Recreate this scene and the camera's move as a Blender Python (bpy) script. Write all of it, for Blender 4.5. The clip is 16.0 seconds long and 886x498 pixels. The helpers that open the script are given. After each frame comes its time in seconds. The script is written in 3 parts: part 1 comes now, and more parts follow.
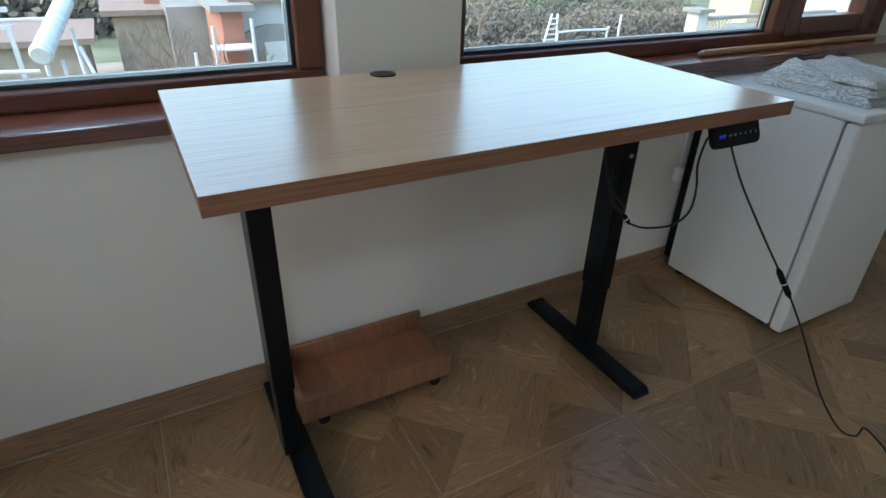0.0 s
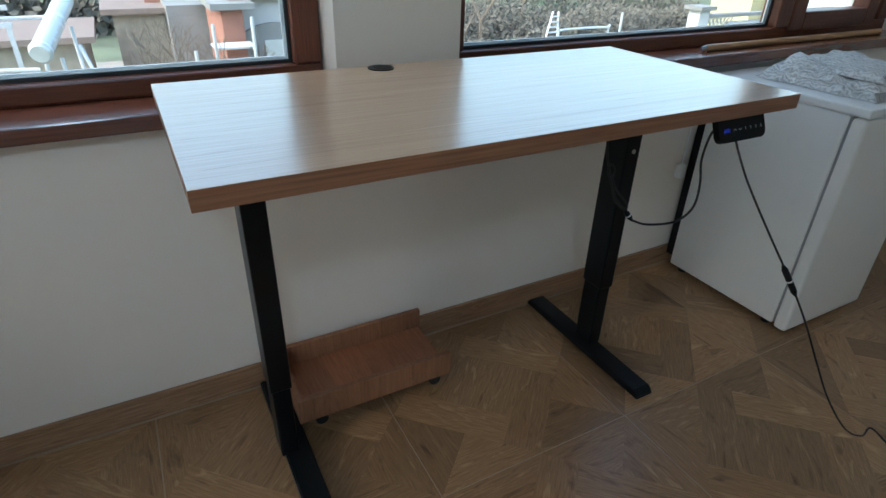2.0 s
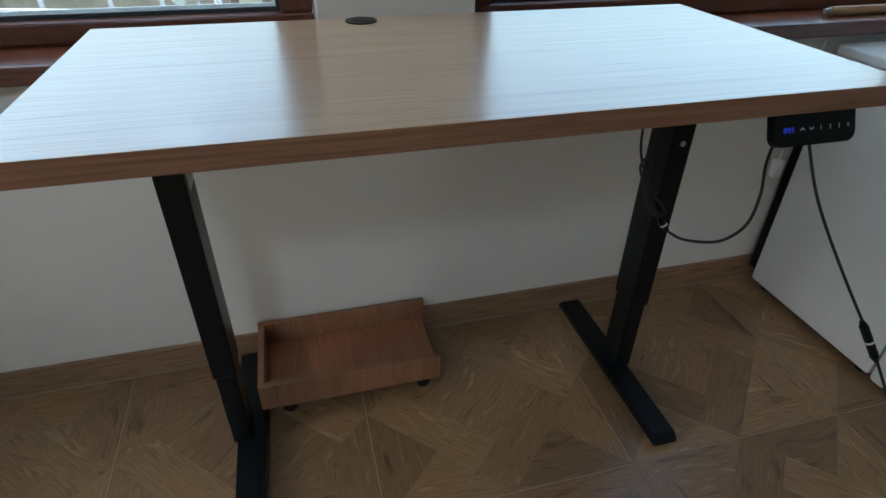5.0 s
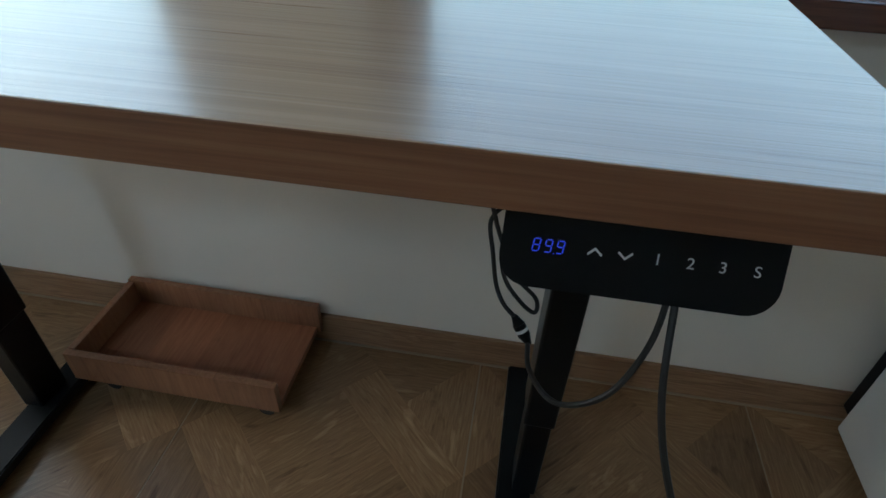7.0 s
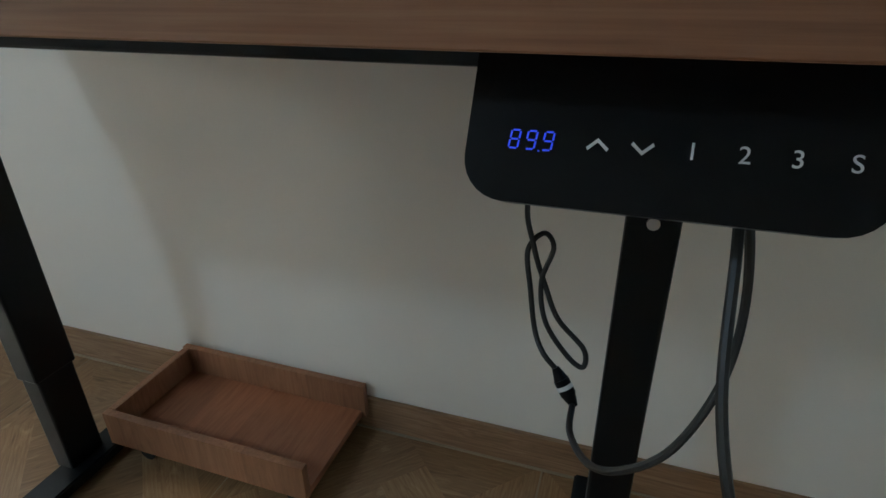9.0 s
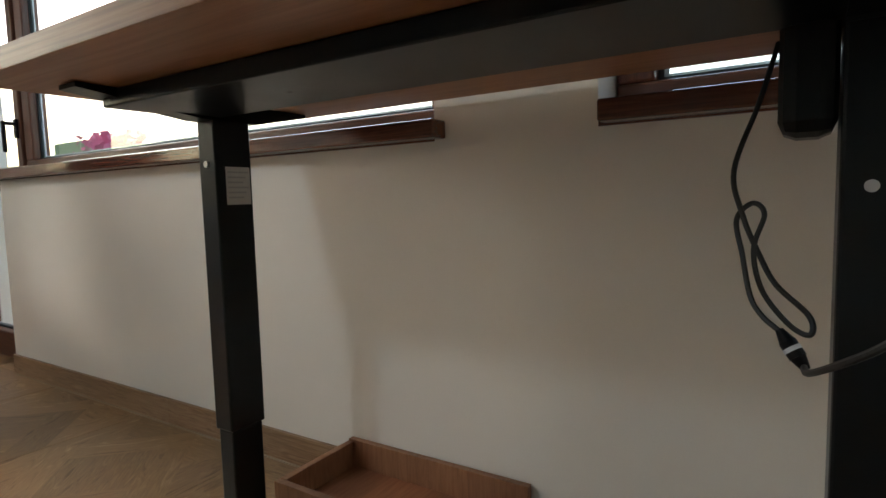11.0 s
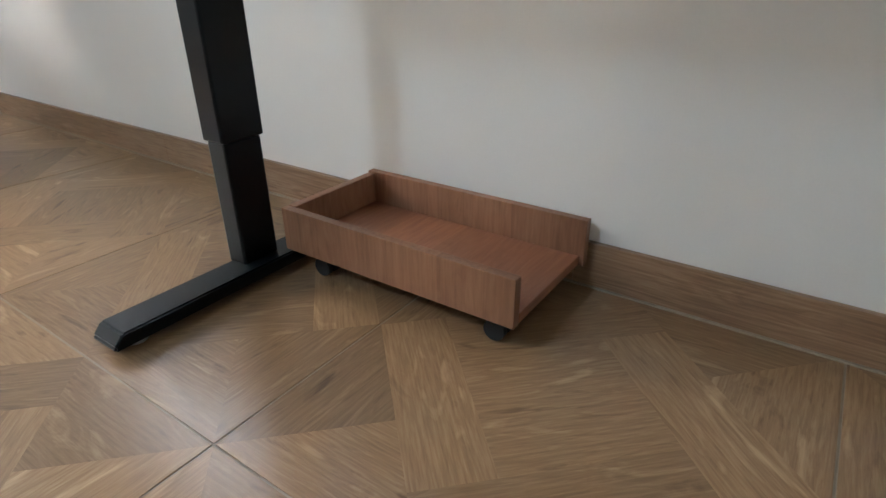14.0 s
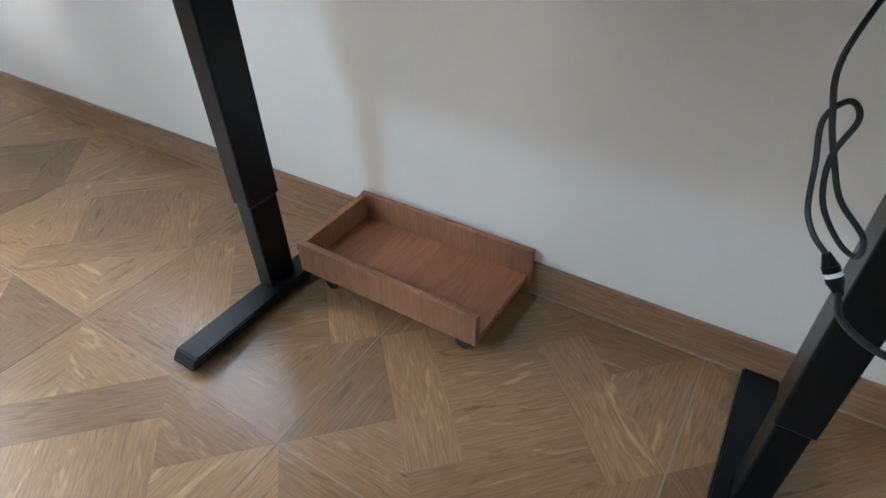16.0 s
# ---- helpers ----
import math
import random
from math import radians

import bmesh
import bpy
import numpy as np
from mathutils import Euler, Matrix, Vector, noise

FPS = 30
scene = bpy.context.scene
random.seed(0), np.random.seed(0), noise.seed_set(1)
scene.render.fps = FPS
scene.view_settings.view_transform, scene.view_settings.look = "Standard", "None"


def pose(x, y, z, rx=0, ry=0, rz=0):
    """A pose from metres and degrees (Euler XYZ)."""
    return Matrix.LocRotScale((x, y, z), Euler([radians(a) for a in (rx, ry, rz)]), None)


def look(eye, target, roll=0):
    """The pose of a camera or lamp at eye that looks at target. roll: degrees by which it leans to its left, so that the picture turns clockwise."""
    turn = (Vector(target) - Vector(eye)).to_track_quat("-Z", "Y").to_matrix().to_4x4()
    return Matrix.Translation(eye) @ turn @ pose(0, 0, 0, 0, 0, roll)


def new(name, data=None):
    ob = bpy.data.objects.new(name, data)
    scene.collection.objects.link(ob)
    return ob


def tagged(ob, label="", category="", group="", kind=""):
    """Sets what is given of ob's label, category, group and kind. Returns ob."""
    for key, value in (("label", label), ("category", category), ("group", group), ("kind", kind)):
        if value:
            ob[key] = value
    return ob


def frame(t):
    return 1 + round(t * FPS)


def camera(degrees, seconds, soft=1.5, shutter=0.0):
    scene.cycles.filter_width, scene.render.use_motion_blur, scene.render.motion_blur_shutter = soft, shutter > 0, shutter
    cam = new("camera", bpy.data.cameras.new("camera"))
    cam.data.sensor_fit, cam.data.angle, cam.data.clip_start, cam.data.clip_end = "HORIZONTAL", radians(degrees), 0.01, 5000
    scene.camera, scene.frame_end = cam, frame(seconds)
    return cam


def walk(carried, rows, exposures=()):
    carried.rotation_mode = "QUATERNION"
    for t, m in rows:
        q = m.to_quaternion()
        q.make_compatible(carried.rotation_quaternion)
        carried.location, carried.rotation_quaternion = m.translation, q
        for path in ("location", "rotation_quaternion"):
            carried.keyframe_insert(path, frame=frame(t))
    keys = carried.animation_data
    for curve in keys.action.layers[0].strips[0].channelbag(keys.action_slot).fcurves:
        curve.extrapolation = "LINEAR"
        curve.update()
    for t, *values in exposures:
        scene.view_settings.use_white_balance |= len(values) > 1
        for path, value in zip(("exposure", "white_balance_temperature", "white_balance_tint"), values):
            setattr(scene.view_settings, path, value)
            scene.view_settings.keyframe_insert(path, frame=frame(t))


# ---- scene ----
cam = camera(76.1, 16.0, soft=1.5)
PATH = [
    (0, (0.325, -1.377, 1.208), (1.168, 0.148, 0.226), 1.7),
    (0.5, (0.317, -1.364, 1.206), (1.171, 0.153, 0.222), 1.8),
    (1, (0.323, -1.363, 1.204), (1.175, 0.155, 0.22), 1.8),
    (1.5, (0.329, -1.362, 1.201), (1.177, 0.158, 0.217), 1.7),
    (2, (0.338, -1.363, 1.193), (1.177, 0.162, 0.207), 1.6),
    (2.5, (0.345, -1.356, 1.191), (1.168, 0.169, 0.193), 1.0),
    (3, (0.356, -1.344, 1.185), (1.166, 0.182, 0.177), 0.6),
    (3.5, (0.38, -1.34, 1.169), (1.169, 0.196, 0.16), 0.3),
    (5.8, (1.02, -1.162, 1.132), (1.223, 0.46, -0.021), 1.8),
    (6, (1.104, -1.127, 1.123), (1.254, 0.5, -0.029), 2.1),
    (6.5, (1.257, -1.015, 1.124), (1.231, 0.555, -0.115), 2.2),
    (7, (1.393, -0.877, 1.027), (1.17, 0.667, -0.225), 2.4),
    (7.5, (1.446, -0.799, 0.971), (1.045, 0.714, -0.273), 0.9),
    (8, (1.453, -0.781, 0.972), (0.997, 0.726, -0.261), -0.0),
    (10.5, (1.446, -0.98, 0.709), (0.528, 0.789, 0.535), -1.4),
    (11, (1.428, -0.991, 0.684), (0.354, 0.686, 0.505), -1.5),
    (11.5, (1.415, -1.006, 0.655), (0.264, 0.591, 0.304), -1.6),
    (12, (1.406, -1.003, 0.596), (0.259, 0.529, 0.015), -2.1),
    (12.5, (1.392, -0.985, 0.569), (0.297, 0.511, -0.182), -1.9),
    (13, (1.366, -0.944, 0.534), (0.323, 0.551, -0.289), -1.0),
    (13.5, (1.316, -0.882, 0.505), (0.301, 0.604, -0.369), -0.4),
    (14, (1.272, -0.832, 0.487), (0.25, 0.637, -0.406), -0.5),
    (14.5, (1.253, -0.818, 0.488), (0.225, 0.64, -0.416), -0.5),
    (15, (1.265, -0.828, 0.525), (0.234, 0.59, -0.437), -1.1),
    (15.5, (1.301, -0.854, 0.656), (0.336, 0.504, -0.451), -2.0),
    (16, (1.338, -0.9, 0.874), (0.484, 0.409, -0.373), -1.6),
]
EXPOSURES = [(0, 2.1, 5700, 9), (3.7, 2.05, 5700, 9), (5.8, 1.95, 5800, 8), (7.0, 1.8, 5700, 6), (7.5, 1.75, 5700, 4), (8.2, 1.95, 5600, 3), (10.3, 2.65, 6500, 12),
             (11.0, 2.4, 6850, 14), (12.0, 2.7, 6850, 14), (13.0, 3.25, 5950, 12), (14.0, 3.25, 5850, 12), (15.0, 3.25, 5800, 12), (16.0, 3.4, 5450, 10)]
walk(cam, [(t, look(eye, target, roll)) for t, eye, target, roll in PATH], EXPOSURES)

# ---- daylight ----
world = bpy.data.worlds.new("overcast_sky")
scene.world = world
world.use_nodes = True
wn = world.node_tree
sky = wn.nodes.new("ShaderNodeTexSky")
sky.sky_type, sky.sun_disc = "NISHITA", False
sky.sun_elevation, sky.sun_rotation = radians(45), radians(-97)
sky.air_density, sky.dust_density = 1.6, 4.0
wn.nodes["Background"].inputs[1].default_value = 0.15
wn.links.new(sky.outputs[0], wn.nodes["Background"].inputs[0])
sun = new("sun", bpy.data.lights.new("sun", "SUN"))
sun.data.energy, sun.data.angle, sun.data.color = 0.15, radians(40), (1.0, 0.96, 0.9)
sun.matrix_world = look((-8, -1, 8), (0, 0, 0))
# added area lamps in the window openings, on top of the sky's own light
def window_light(name, w, h, watts, eye, target, spread=150, colour=(0.66, 0.86, 1.0)):
    ob = new(name, bpy.data.lights.new(name, "AREA"))
    ob.data.shape, ob.data.size, ob.data.size_y = "RECTANGLE", w, h
    ob.data.energy, ob.data.spread, ob.data.color = watts, radians(spread), colour
    ob.matrix_world = look(eye, target)


# unseen compact source, placed to throw the desk and leg shadows
window_light("south_added_lamp", 0.22, 0.2, 0.85, (-0.03, -2.34, 2.24), (0.3, 0.0, 0.3), 130)
# unseen lamp, added to brighten the floor and wall at left
window_light("west_added_lamp", 1.05, 1.2, 0.22, (-2.52, -1.35, 1.6), (0.0, -0.6, 0.2))
# extra lamps high in the north windows, brightening the desktop
window_light("north_sky_fill", 1.7, 0.45, 0.12, (-0.2, 0.18, 1.95), (-0.2, -1.2, 0.6))
window_light("north_sky_fill", 1.3, 0.45, 0.10, (1.9, 0.18, 1.95), (1.9, -1.2, 0.6))


# ---- materials ----
def nodes_of(name):
    m = bpy.data.materials.new(name)
    m.use_nodes = True
    nt = m.node_tree
    return m, nt, nt.nodes["Principled BSDF"]


def ramp(nt, fac, stops):
    r = nt.nodes.new("ShaderNodeValToRGB")
    while len(r.color_ramp.elements) < len(stops):
        r.color_ramp.elements.new(0.5)
    for e, (p, c) in zip(r.color_ramp.elements, stops):
        e.position, e.color = p, (*c, 1)
    nt.links.new(fac, r.inputs[0])
    return r.outputs[0]


def coords(nt, source="Object", scale=(1, 1, 1), shift=None):
    tc = nt.nodes.new("ShaderNodeTexCoord")
    mp = nt.nodes.new("ShaderNodeMapping")
    mp.inputs["Scale"].default_value = scale
    nt.links.new(tc.outputs[source], mp.inputs[0])
    if shift is not None:
        nt.links.new(shift, mp.inputs["Location"])
    return mp.outputs[0]


def noisy(nt, vec, scale, detail=4, rough=0.55, distort=0.0):
    n = nt.nodes.new("ShaderNodeTexNoise")
    n.inputs["Scale"].default_value, n.inputs["Detail"].default_value = scale, detail
    n.inputs["Roughness"].default_value, n.inputs["Distortion"].default_value = rough, distort
    nt.links.new(vec, n.inputs["Vector"])
    return n.outputs["Fac"]


def math_node(nt, op, a, b=None):
    n = nt.nodes.new("ShaderNodeMath")
    n.operation = op
    for i, v in enumerate((a, b)):
        if v is None:
            continue
        if isinstance(v, (int, float)):
            n.inputs[i].default_value = v
        else:
            nt.links.new(v, n.inputs[i])
    return n.outputs[0]


def mix_colour(nt, mode, fac, a, b):
    n = nt.nodes.new("ShaderNodeMix")
    n.data_type, n.blend_type = "RGBA", mode
    for i, v in ((0, fac), (6, a), (7, b)):
        if isinstance(v, (int, float)):
            n.inputs[i].default_value = v
        elif isinstance(v, tuple):
            n.inputs[i].default_value = (*v, 1)
        else:
            nt.links.new(v, n.inputs[i])
    return n.outputs[2]


def bump(nt, bsdf, height, strength, distance=0.002):
    b = nt.nodes.new("ShaderNodeBump")
    b.inputs["Strength"].default_value, b.inputs["Distance"].default_value = strength, distance
    nt.links.new(height, b.inputs["Height"])
    nt.links.new(b.outputs[0], bsdf.inputs["Normal"])


def plain(name, colour, rough=0.5, metal=0.0, vary=0.12, scale=6.0, grain=120.0, relief=0.1, spec=0.5, sheen=0.16):
    """A surface of one colour with blotches, fine grain and a slight relief."""
    m, nt, b = nodes_of(name)
    v = coords(nt)
    big, fine = noisy(nt, v, scale, 5), noisy(nt, v, grain, 3)
    lo = tuple(c * (1 - vary) for c in colour)
    hi = tuple(min(1, c * (1 + vary)) for c in colour)
    both = math_node(nt, "ADD", math_node(nt, "MULTIPLY", big, 0.7), math_node(nt, "MULTIPLY", fine, 0.3))
    nt.links.new(ramp(nt, both, [(0.3, lo), (0.7, hi)]), b.inputs["Base Color"])
    b.inputs["Metallic"].default_value, b.inputs["Specular IOR Level"].default_value = metal, spec
    nt.links.new(math_node(nt, "ADD", math_node(nt, "MULTIPLY", big, sheen), rough - sheen / 2), b.inputs["Roughness"])
    if relief:
        bump(nt, b, fine, relief)
    return m


def wood(name, dark, mid, light, rough=0.35, grain=(1.2, 38, 38), source="Object", block=0.0, axis=0, relief=0.12, spec=0.5, island=False, weights=(0.6, 0.14, 0.26), coat=0.0):
    """Grain drawn out along one axis: fine pores, broad figure; block: length of staves with a tone of their own."""
    m, nt, b = nodes_of(name)
    shift = None
    if island:
        geo = nt.nodes.new("ShaderNodeNewGeometry")
        info = nt.nodes.new("ShaderNodeObjectInfo")
        seed = math_node(nt, "ADD", math_node(nt, "MULTIPLY", geo.outputs["Random Per Island"], 37.0), math_node(nt, "MULTIPLY", info.outputs["Random"], 91.0))
        comb = nt.nodes.new("ShaderNodeCombineXYZ")
        nt.links.new(seed, comb.inputs[0])
        nt.links.new(math_node(nt, "MULTIPLY", seed, 1.7), comb.inputs[1])
        shift = comb.outputs[0]
    v = coords(nt, source, grain, shift)
    soft = tuple(g * 0.18 if g > 5 else g * 0.6 for g in grain)
    w = coords(nt, source, soft, shift)
    fine = noisy(nt, v, 4.0, 6, 0.65, 0.3)
    figure = noisy(nt, w, 2.2, 4, 0.55, 1.6)
    rings = nt.nodes.new("ShaderNodeMath")
    rings.operation = "PINGPONG"
    nt.links.new(math_node(nt, "MULTIPLY", figure, 7.0), rings.inputs[0])
    rings.inputs[1].default_value = 1.0
    f = math_node(nt, "ADD", math_node(nt, "MULTIPLY", fine, weights[0]), math_node(nt, "MULTIPLY", rings.outputs[0], weights[1]))
    f = math_node(nt, "ADD", f, math_node(nt, "MULTIPLY", figure, weights[2]))
    col = ramp(nt, f, [(0.32, dark), (0.5, mid), (0.68, light)])
    b.inputs["Coat Weight"].default_value, b.inputs["Coat Roughness"].default_value = coat, 0.2
    tone = None
    if island:
        wn_ = nt.nodes.new("ShaderNodeTexWhiteNoise")
        wn_.noise_dimensions = "1D"
        nt.links.new(seed, wn_.inputs["W"])
        tone = wn_.outputs["Value"]
    elif block:
        sep = nt.nodes.new("ShaderNodeSeparateXYZ")
        nt.links.new(coords(nt, "Object"), sep.inputs[0])
        wn_ = nt.nodes.new("ShaderNodeTexWhiteNoise")
        wn_.noise_dimensions = "1D"
        nt.links.new(math_node(nt, "FLOOR", math_node(nt, "DIVIDE", sep.outputs[axis], block)), wn_.inputs["W"])
        tone = wn_.outputs["Value"]
    if tone is not None:
        col = mix_colour(nt, "MULTIPLY", 1.0, col, ramp(nt, tone, [(0.0, (0.68, 0.66, 0.63)), (1.0, (1.16, 1.14, 1.11))]))
    nt.links.new(col, b.inputs["Base Color"])
    b.inputs["Specular IOR Level"].default_value = spec
    nt.links.new(math_node(nt, "ADD", math_node(nt, "MULTIPLY", fine, 0.14), rough - 0.07), b.inputs["Roughness"])
    bump(nt, b, fine, relief, 0.001)
    return m


M = {}
M["wall"] = plain("white_wall_paint", (0.80, 0.752, 0.69), 0.85, vary=0.035, scale=2.5, grain=260, relief=0.10)
M["ceiling"] = plain("ceiling_paint", (0.82, 0.78, 0.73), 0.9, vary=0.02)
M["tile"] = wood("wood_print_tile", (0.15, 0.080, 0.035), (0.31, 0.188, 0.093), (0.48, 0.33, 0.185), 0.34, (4.0, 60, 60), "UV", island=True, relief=0.10, weights=(0.42, 0.10, 0.48), coat=0.2)
M["grout"] = plain("grout", (0.36, 0.29, 0.21), 0.9, relief=0.3)
M["base"] = wood("baseboard_wood_print", (0.16, 0.088, 0.045), (0.29, 0.17, 0.092), (0.40, 0.26, 0.155), 0.36, (2.2, 60, 60))
M["desk"] = wood("desk_laminate", (0.43, 0.265, 0.155), (0.58, 0.395, 0.25), (0.68, 0.50, 0.345), 0.30, (0.7, 85, 85), relief=0.45, spec=0.9, coat=0.9)
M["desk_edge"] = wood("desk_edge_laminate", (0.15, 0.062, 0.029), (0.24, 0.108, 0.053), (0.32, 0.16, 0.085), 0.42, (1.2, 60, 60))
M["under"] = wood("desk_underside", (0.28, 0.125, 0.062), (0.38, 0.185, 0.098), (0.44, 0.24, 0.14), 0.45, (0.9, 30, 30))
M["black"] = plain("black_powder_coat", (0.0035, 0.0048, 0.0062), 0.30, vary=0.25, grain=700, relief=0.12, spec=0.24)
M["plastic"] = plain("black_plastic", (0.006, 0.006, 0.007), 0.32, vary=0.2, grain=500, relief=0.05, spec=0.16)
M["rubber"] = plain("black_rubber", (0.012, 0.012, 0.012), 0.6, vary=0.2)
M["cable"] = plain("black_cable", (0.014, 0.014, 0.015), 0.45, vary=0.2)
M["crate"] = wood("cherry_block_wood", (0.235, 0.108, 0.056), (0.325, 0.158, 0.084), (0.395, 0.208, 0.118), 0.42, (40, 40, 2.5), block=0.078)
M["crate_in"] = wood("cherry_bottom_wood", (0.26, 0.098, 0.047), (0.345, 0.142, 0.069), (0.42, 0.188, 0.098), 0.42, (40, 2.5, 40), block=0.11)
M["frame"] = wood("mahogany_window_frame", (0.055, 0.016, 0.009), (0.115, 0.036, 0.018), (0.17, 0.06, 0.03), 0.34, (1.5, 60, 60))
M["frame_v"] = wood("mahogany_window_stile", (0.055, 0.016, 0.009), (0.115, 0.036, 0.018), (0.17, 0.06, 0.03), 0.34, (60, 60, 1.5))
M["sill"] = wood("mahogany_sill", (0.055, 0.016, 0.009), (0.12, 0.038, 0.019), (0.18, 0.065, 0.033), 0.18, (1.2, 45, 45), spec=0.6, coat=0.5)
M["spacer"] = plain("pale_window_spacer", (0.72, 0.74, 0.75), 0.4, vary=0.05)
M["gasket"] = plain("dark_gasket", (0.02, 0.025, 0.028), 0.55)
M["white"] = plain("white_enamel", (0.84, 0.84, 0.83), 0.36, vary=0.02, grain=900, relief=0.04, sheen=0.02)
M["seam"] = plain("grey_seal", (0.28, 0.29, 0.31), 0.6)
M["chrome"] = plain("polished_chrome", (0.8, 0.8, 0.82), 0.14, 1.0, vary=0.03, relief=0)
M["steel"] = plain("dull_steel", (0.5, 0.5, 0.5), 0.35, 1.0, vary=0.05)
M["sticker"] = plain("pale_sticker", (0.62, 0.6, 0.56), 0.5, vary=0.08)
M["print"] = plain("white_print", (0.75, 0.76, 0.78), 0.5, vary=0.02, relief=0)
M["bar"] = plain("grey_print", (0.45, 0.44, 0.42), 0.5, vary=0.02, relief=0)
M["rod"] = wood("pale_broom_handle", (0.30, 0.16, 0.07), (0.42, 0.25, 0.12), (0.5, 0.32, 0.17), 0.4, (2, 60, 60))
M["fabric"] = plain("black_chair_fabric", (0.016, 0.017, 0.02), 0.9, vary=0.3, grain=600, relief=0.5)

m, nt, b = nodes_of("blue_digits")
b.inputs["Base Color"].default_value = (0.02, 0.03, 0.2, 1)
b.inputs["Emission Color"].default_value, b.inputs["Emission Strength"].default_value = (0.05, 0.09, 1.0, 1), 0.13
M["digit"] = m
m, nt, b = nodes_of("window_glass")
b.inputs["Base Color"].default_value, b.inputs["Roughness"].default_value = (0.9, 0.97, 0.96, 1), 0.0
b.inputs["Transmission Weight"].default_value, b.inputs["IOR"].default_value = 1.0, 1.45
M["glass"] = m
# knitted throw: soft grey with paler rows
m, nt, b = nodes_of("grey_knit")
v = coords(nt)
wv = nt.nodes.new("ShaderNodeTexWave")
wv.inputs["Scale"].default_value, wv.inputs["Distortion"].default_value, wv.inputs["Detail"].default_value = 34.0, 14.0, 4.0
nt.links.new(v, wv.inputs["Vector"])
fine = noisy(nt, v, 70, 6, 0.7)
f = math_node(nt, "ADD", math_node(nt, "MULTIPLY", wv.outputs["Fac"], 0.28), math_node(nt, "MULTIPLY", fine, 0.72))
nt.links.new(ramp(nt, f, [(0.25, (0.36, 0.36, 0.36)), (0.6, (0.74, 0.74, 0.73))]), b.inputs["Base Color"])
b.inputs["Roughness"].default_value = 0.95
bump(nt, b, f, 0.9, 0.006)
M["knit"] = m

# outdoors
M["grass"] = plain("rough_grass", (0.12, 0.14, 0.085), 0.95, vary=0.45, scale=0.8, grain=9, relief=0.6)
M["earth"] = plain("pale_yard", (0.27, 0.25, 0.22), 0.95, vary=0.25, scale=0.7, grain=7)
M["render_white"] = plain("white_render", (0.5, 0.5, 0.5), 0.85, vary=0.06, scale=1.2)
M["render_yellow"] = plain("yellow_render", (0.55, 0.5, 0.3), 0.85, vary=0.06, scale=1.0)
M["concrete"] = plain("weathered_concrete", (0.23, 0.23, 0.22), 0.9, vary=0.22, scale=1.4)
M["stone"] = plain("ochre_rubble_wall", (0.30, 0.26, 0.2), 0.9, vary=0.35, scale=4, grain=12, relief=0.6)
M["brickred"] = plain("red_plaster", (0.3, 0.14, 0.1), 0.85, vary=0.2, scale=3)
M["roof"] = plain("clay_roof", (0.22, 0.165, 0.135), 0.85, vary=0.3, scale=5)
M["bark"] = plain("grey_bark", (0.16, 0.13, 0.10), 0.95, vary=0.3, scale=8)
M["leaf"] = plain("hedge_leaf", (0.085, 0.115, 0.07), 0.8, vary=0.5, scale=2)
M["scrub"] = plain("dry_scrub", (0.13, 0.12, 0.095), 0.95, vary=0.45, scale=1.5)
M["dark"] = plain("dark_opening", (0.06, 0.06, 0.065), 0.7, vary=0.2)
M["tank"] = plain("white_tank_paint", (0.5, 0.52, 0.53), 0.25, vary=0.03)
M["bronze"] = plain("bronze_cap", (0.32, 0.2, 0.13), 0.35, 0.6)
M["galv"] = plain("galvanised_steel", (0.62, 0.64, 0.65), 0.4, 0.5)
M["petal"] = plain("pink_petal", (0.78, 0.22, 0.42), 0.7, vary=0.2)
M["pot"] = plain("pale_green_pot", (0.42, 0.62, 0.38), 0.5, vary=0.1)


# ---- building helpers ----
def box(bm, x0, x1, y0, y1, z0, z1, bevel=0.0, segments=2):
    vs = bmesh.ops.create_cube(bm, size=1.0)["verts"]
    bmesh.ops.scale(bm, vec=(x1 - x0, y1 - y0, z1 - z0), verts=vs)
    bmesh.ops.translate(bm, vec=((x0 + x1) / 2, (y0 + y1) / 2, (z0 + z1) / 2), verts=vs)
    if bevel:
        edges = list({e for v in vs for e in v.link_edges})
        bmesh.ops.bevel(bm, geom=edges, offset=bevel, segments=segments, affect="EDGES", profile=0.5)
    return bm


def boxes(*dims, bevel=0.0):
    bm = bmesh.new()
    for d in dims:
        box(bm, *d, bevel=bevel)
    return bm


def cyl(bm, a, c, r0, r1=None, n=16, caps=True):
    a, c = Vector(a), Vector(c)
    r1 = r0 if r1 is None else r1
    turn = (c - a).to_track_quat("Z", "Y").to_matrix().to_4x4()
    bmesh.ops.create_cone(bm, cap_ends=caps, segments=n, radius1=r0, radius2=max(r1, 1e-4), depth=(c - a).length,
                          matrix=Matrix.Translation((a + c) / 2) @ turn)
    return bm


def smooth_line(pts, steps=8):
    P = [Vector(p) for p in pts]
    P = [2 * P[0] - P[1]] + P + [2 * P[-1] - P[-2]]
    out = []
    for i in range(1, len(P) - 2):
        p0, p1, p2, p3 = P[i - 1:i + 3]
        for s in range(steps):
            t = s / steps
            out.append(0.5 * (2 * p1 + (p2 - p0) * t + (2 * p0 - 5 * p1 + 4 * p2 - p3) * t * t + (3 * p1 - p0 - 3 * p2 + p3) * t ** 3))
    out.append(P[-2])
    return out


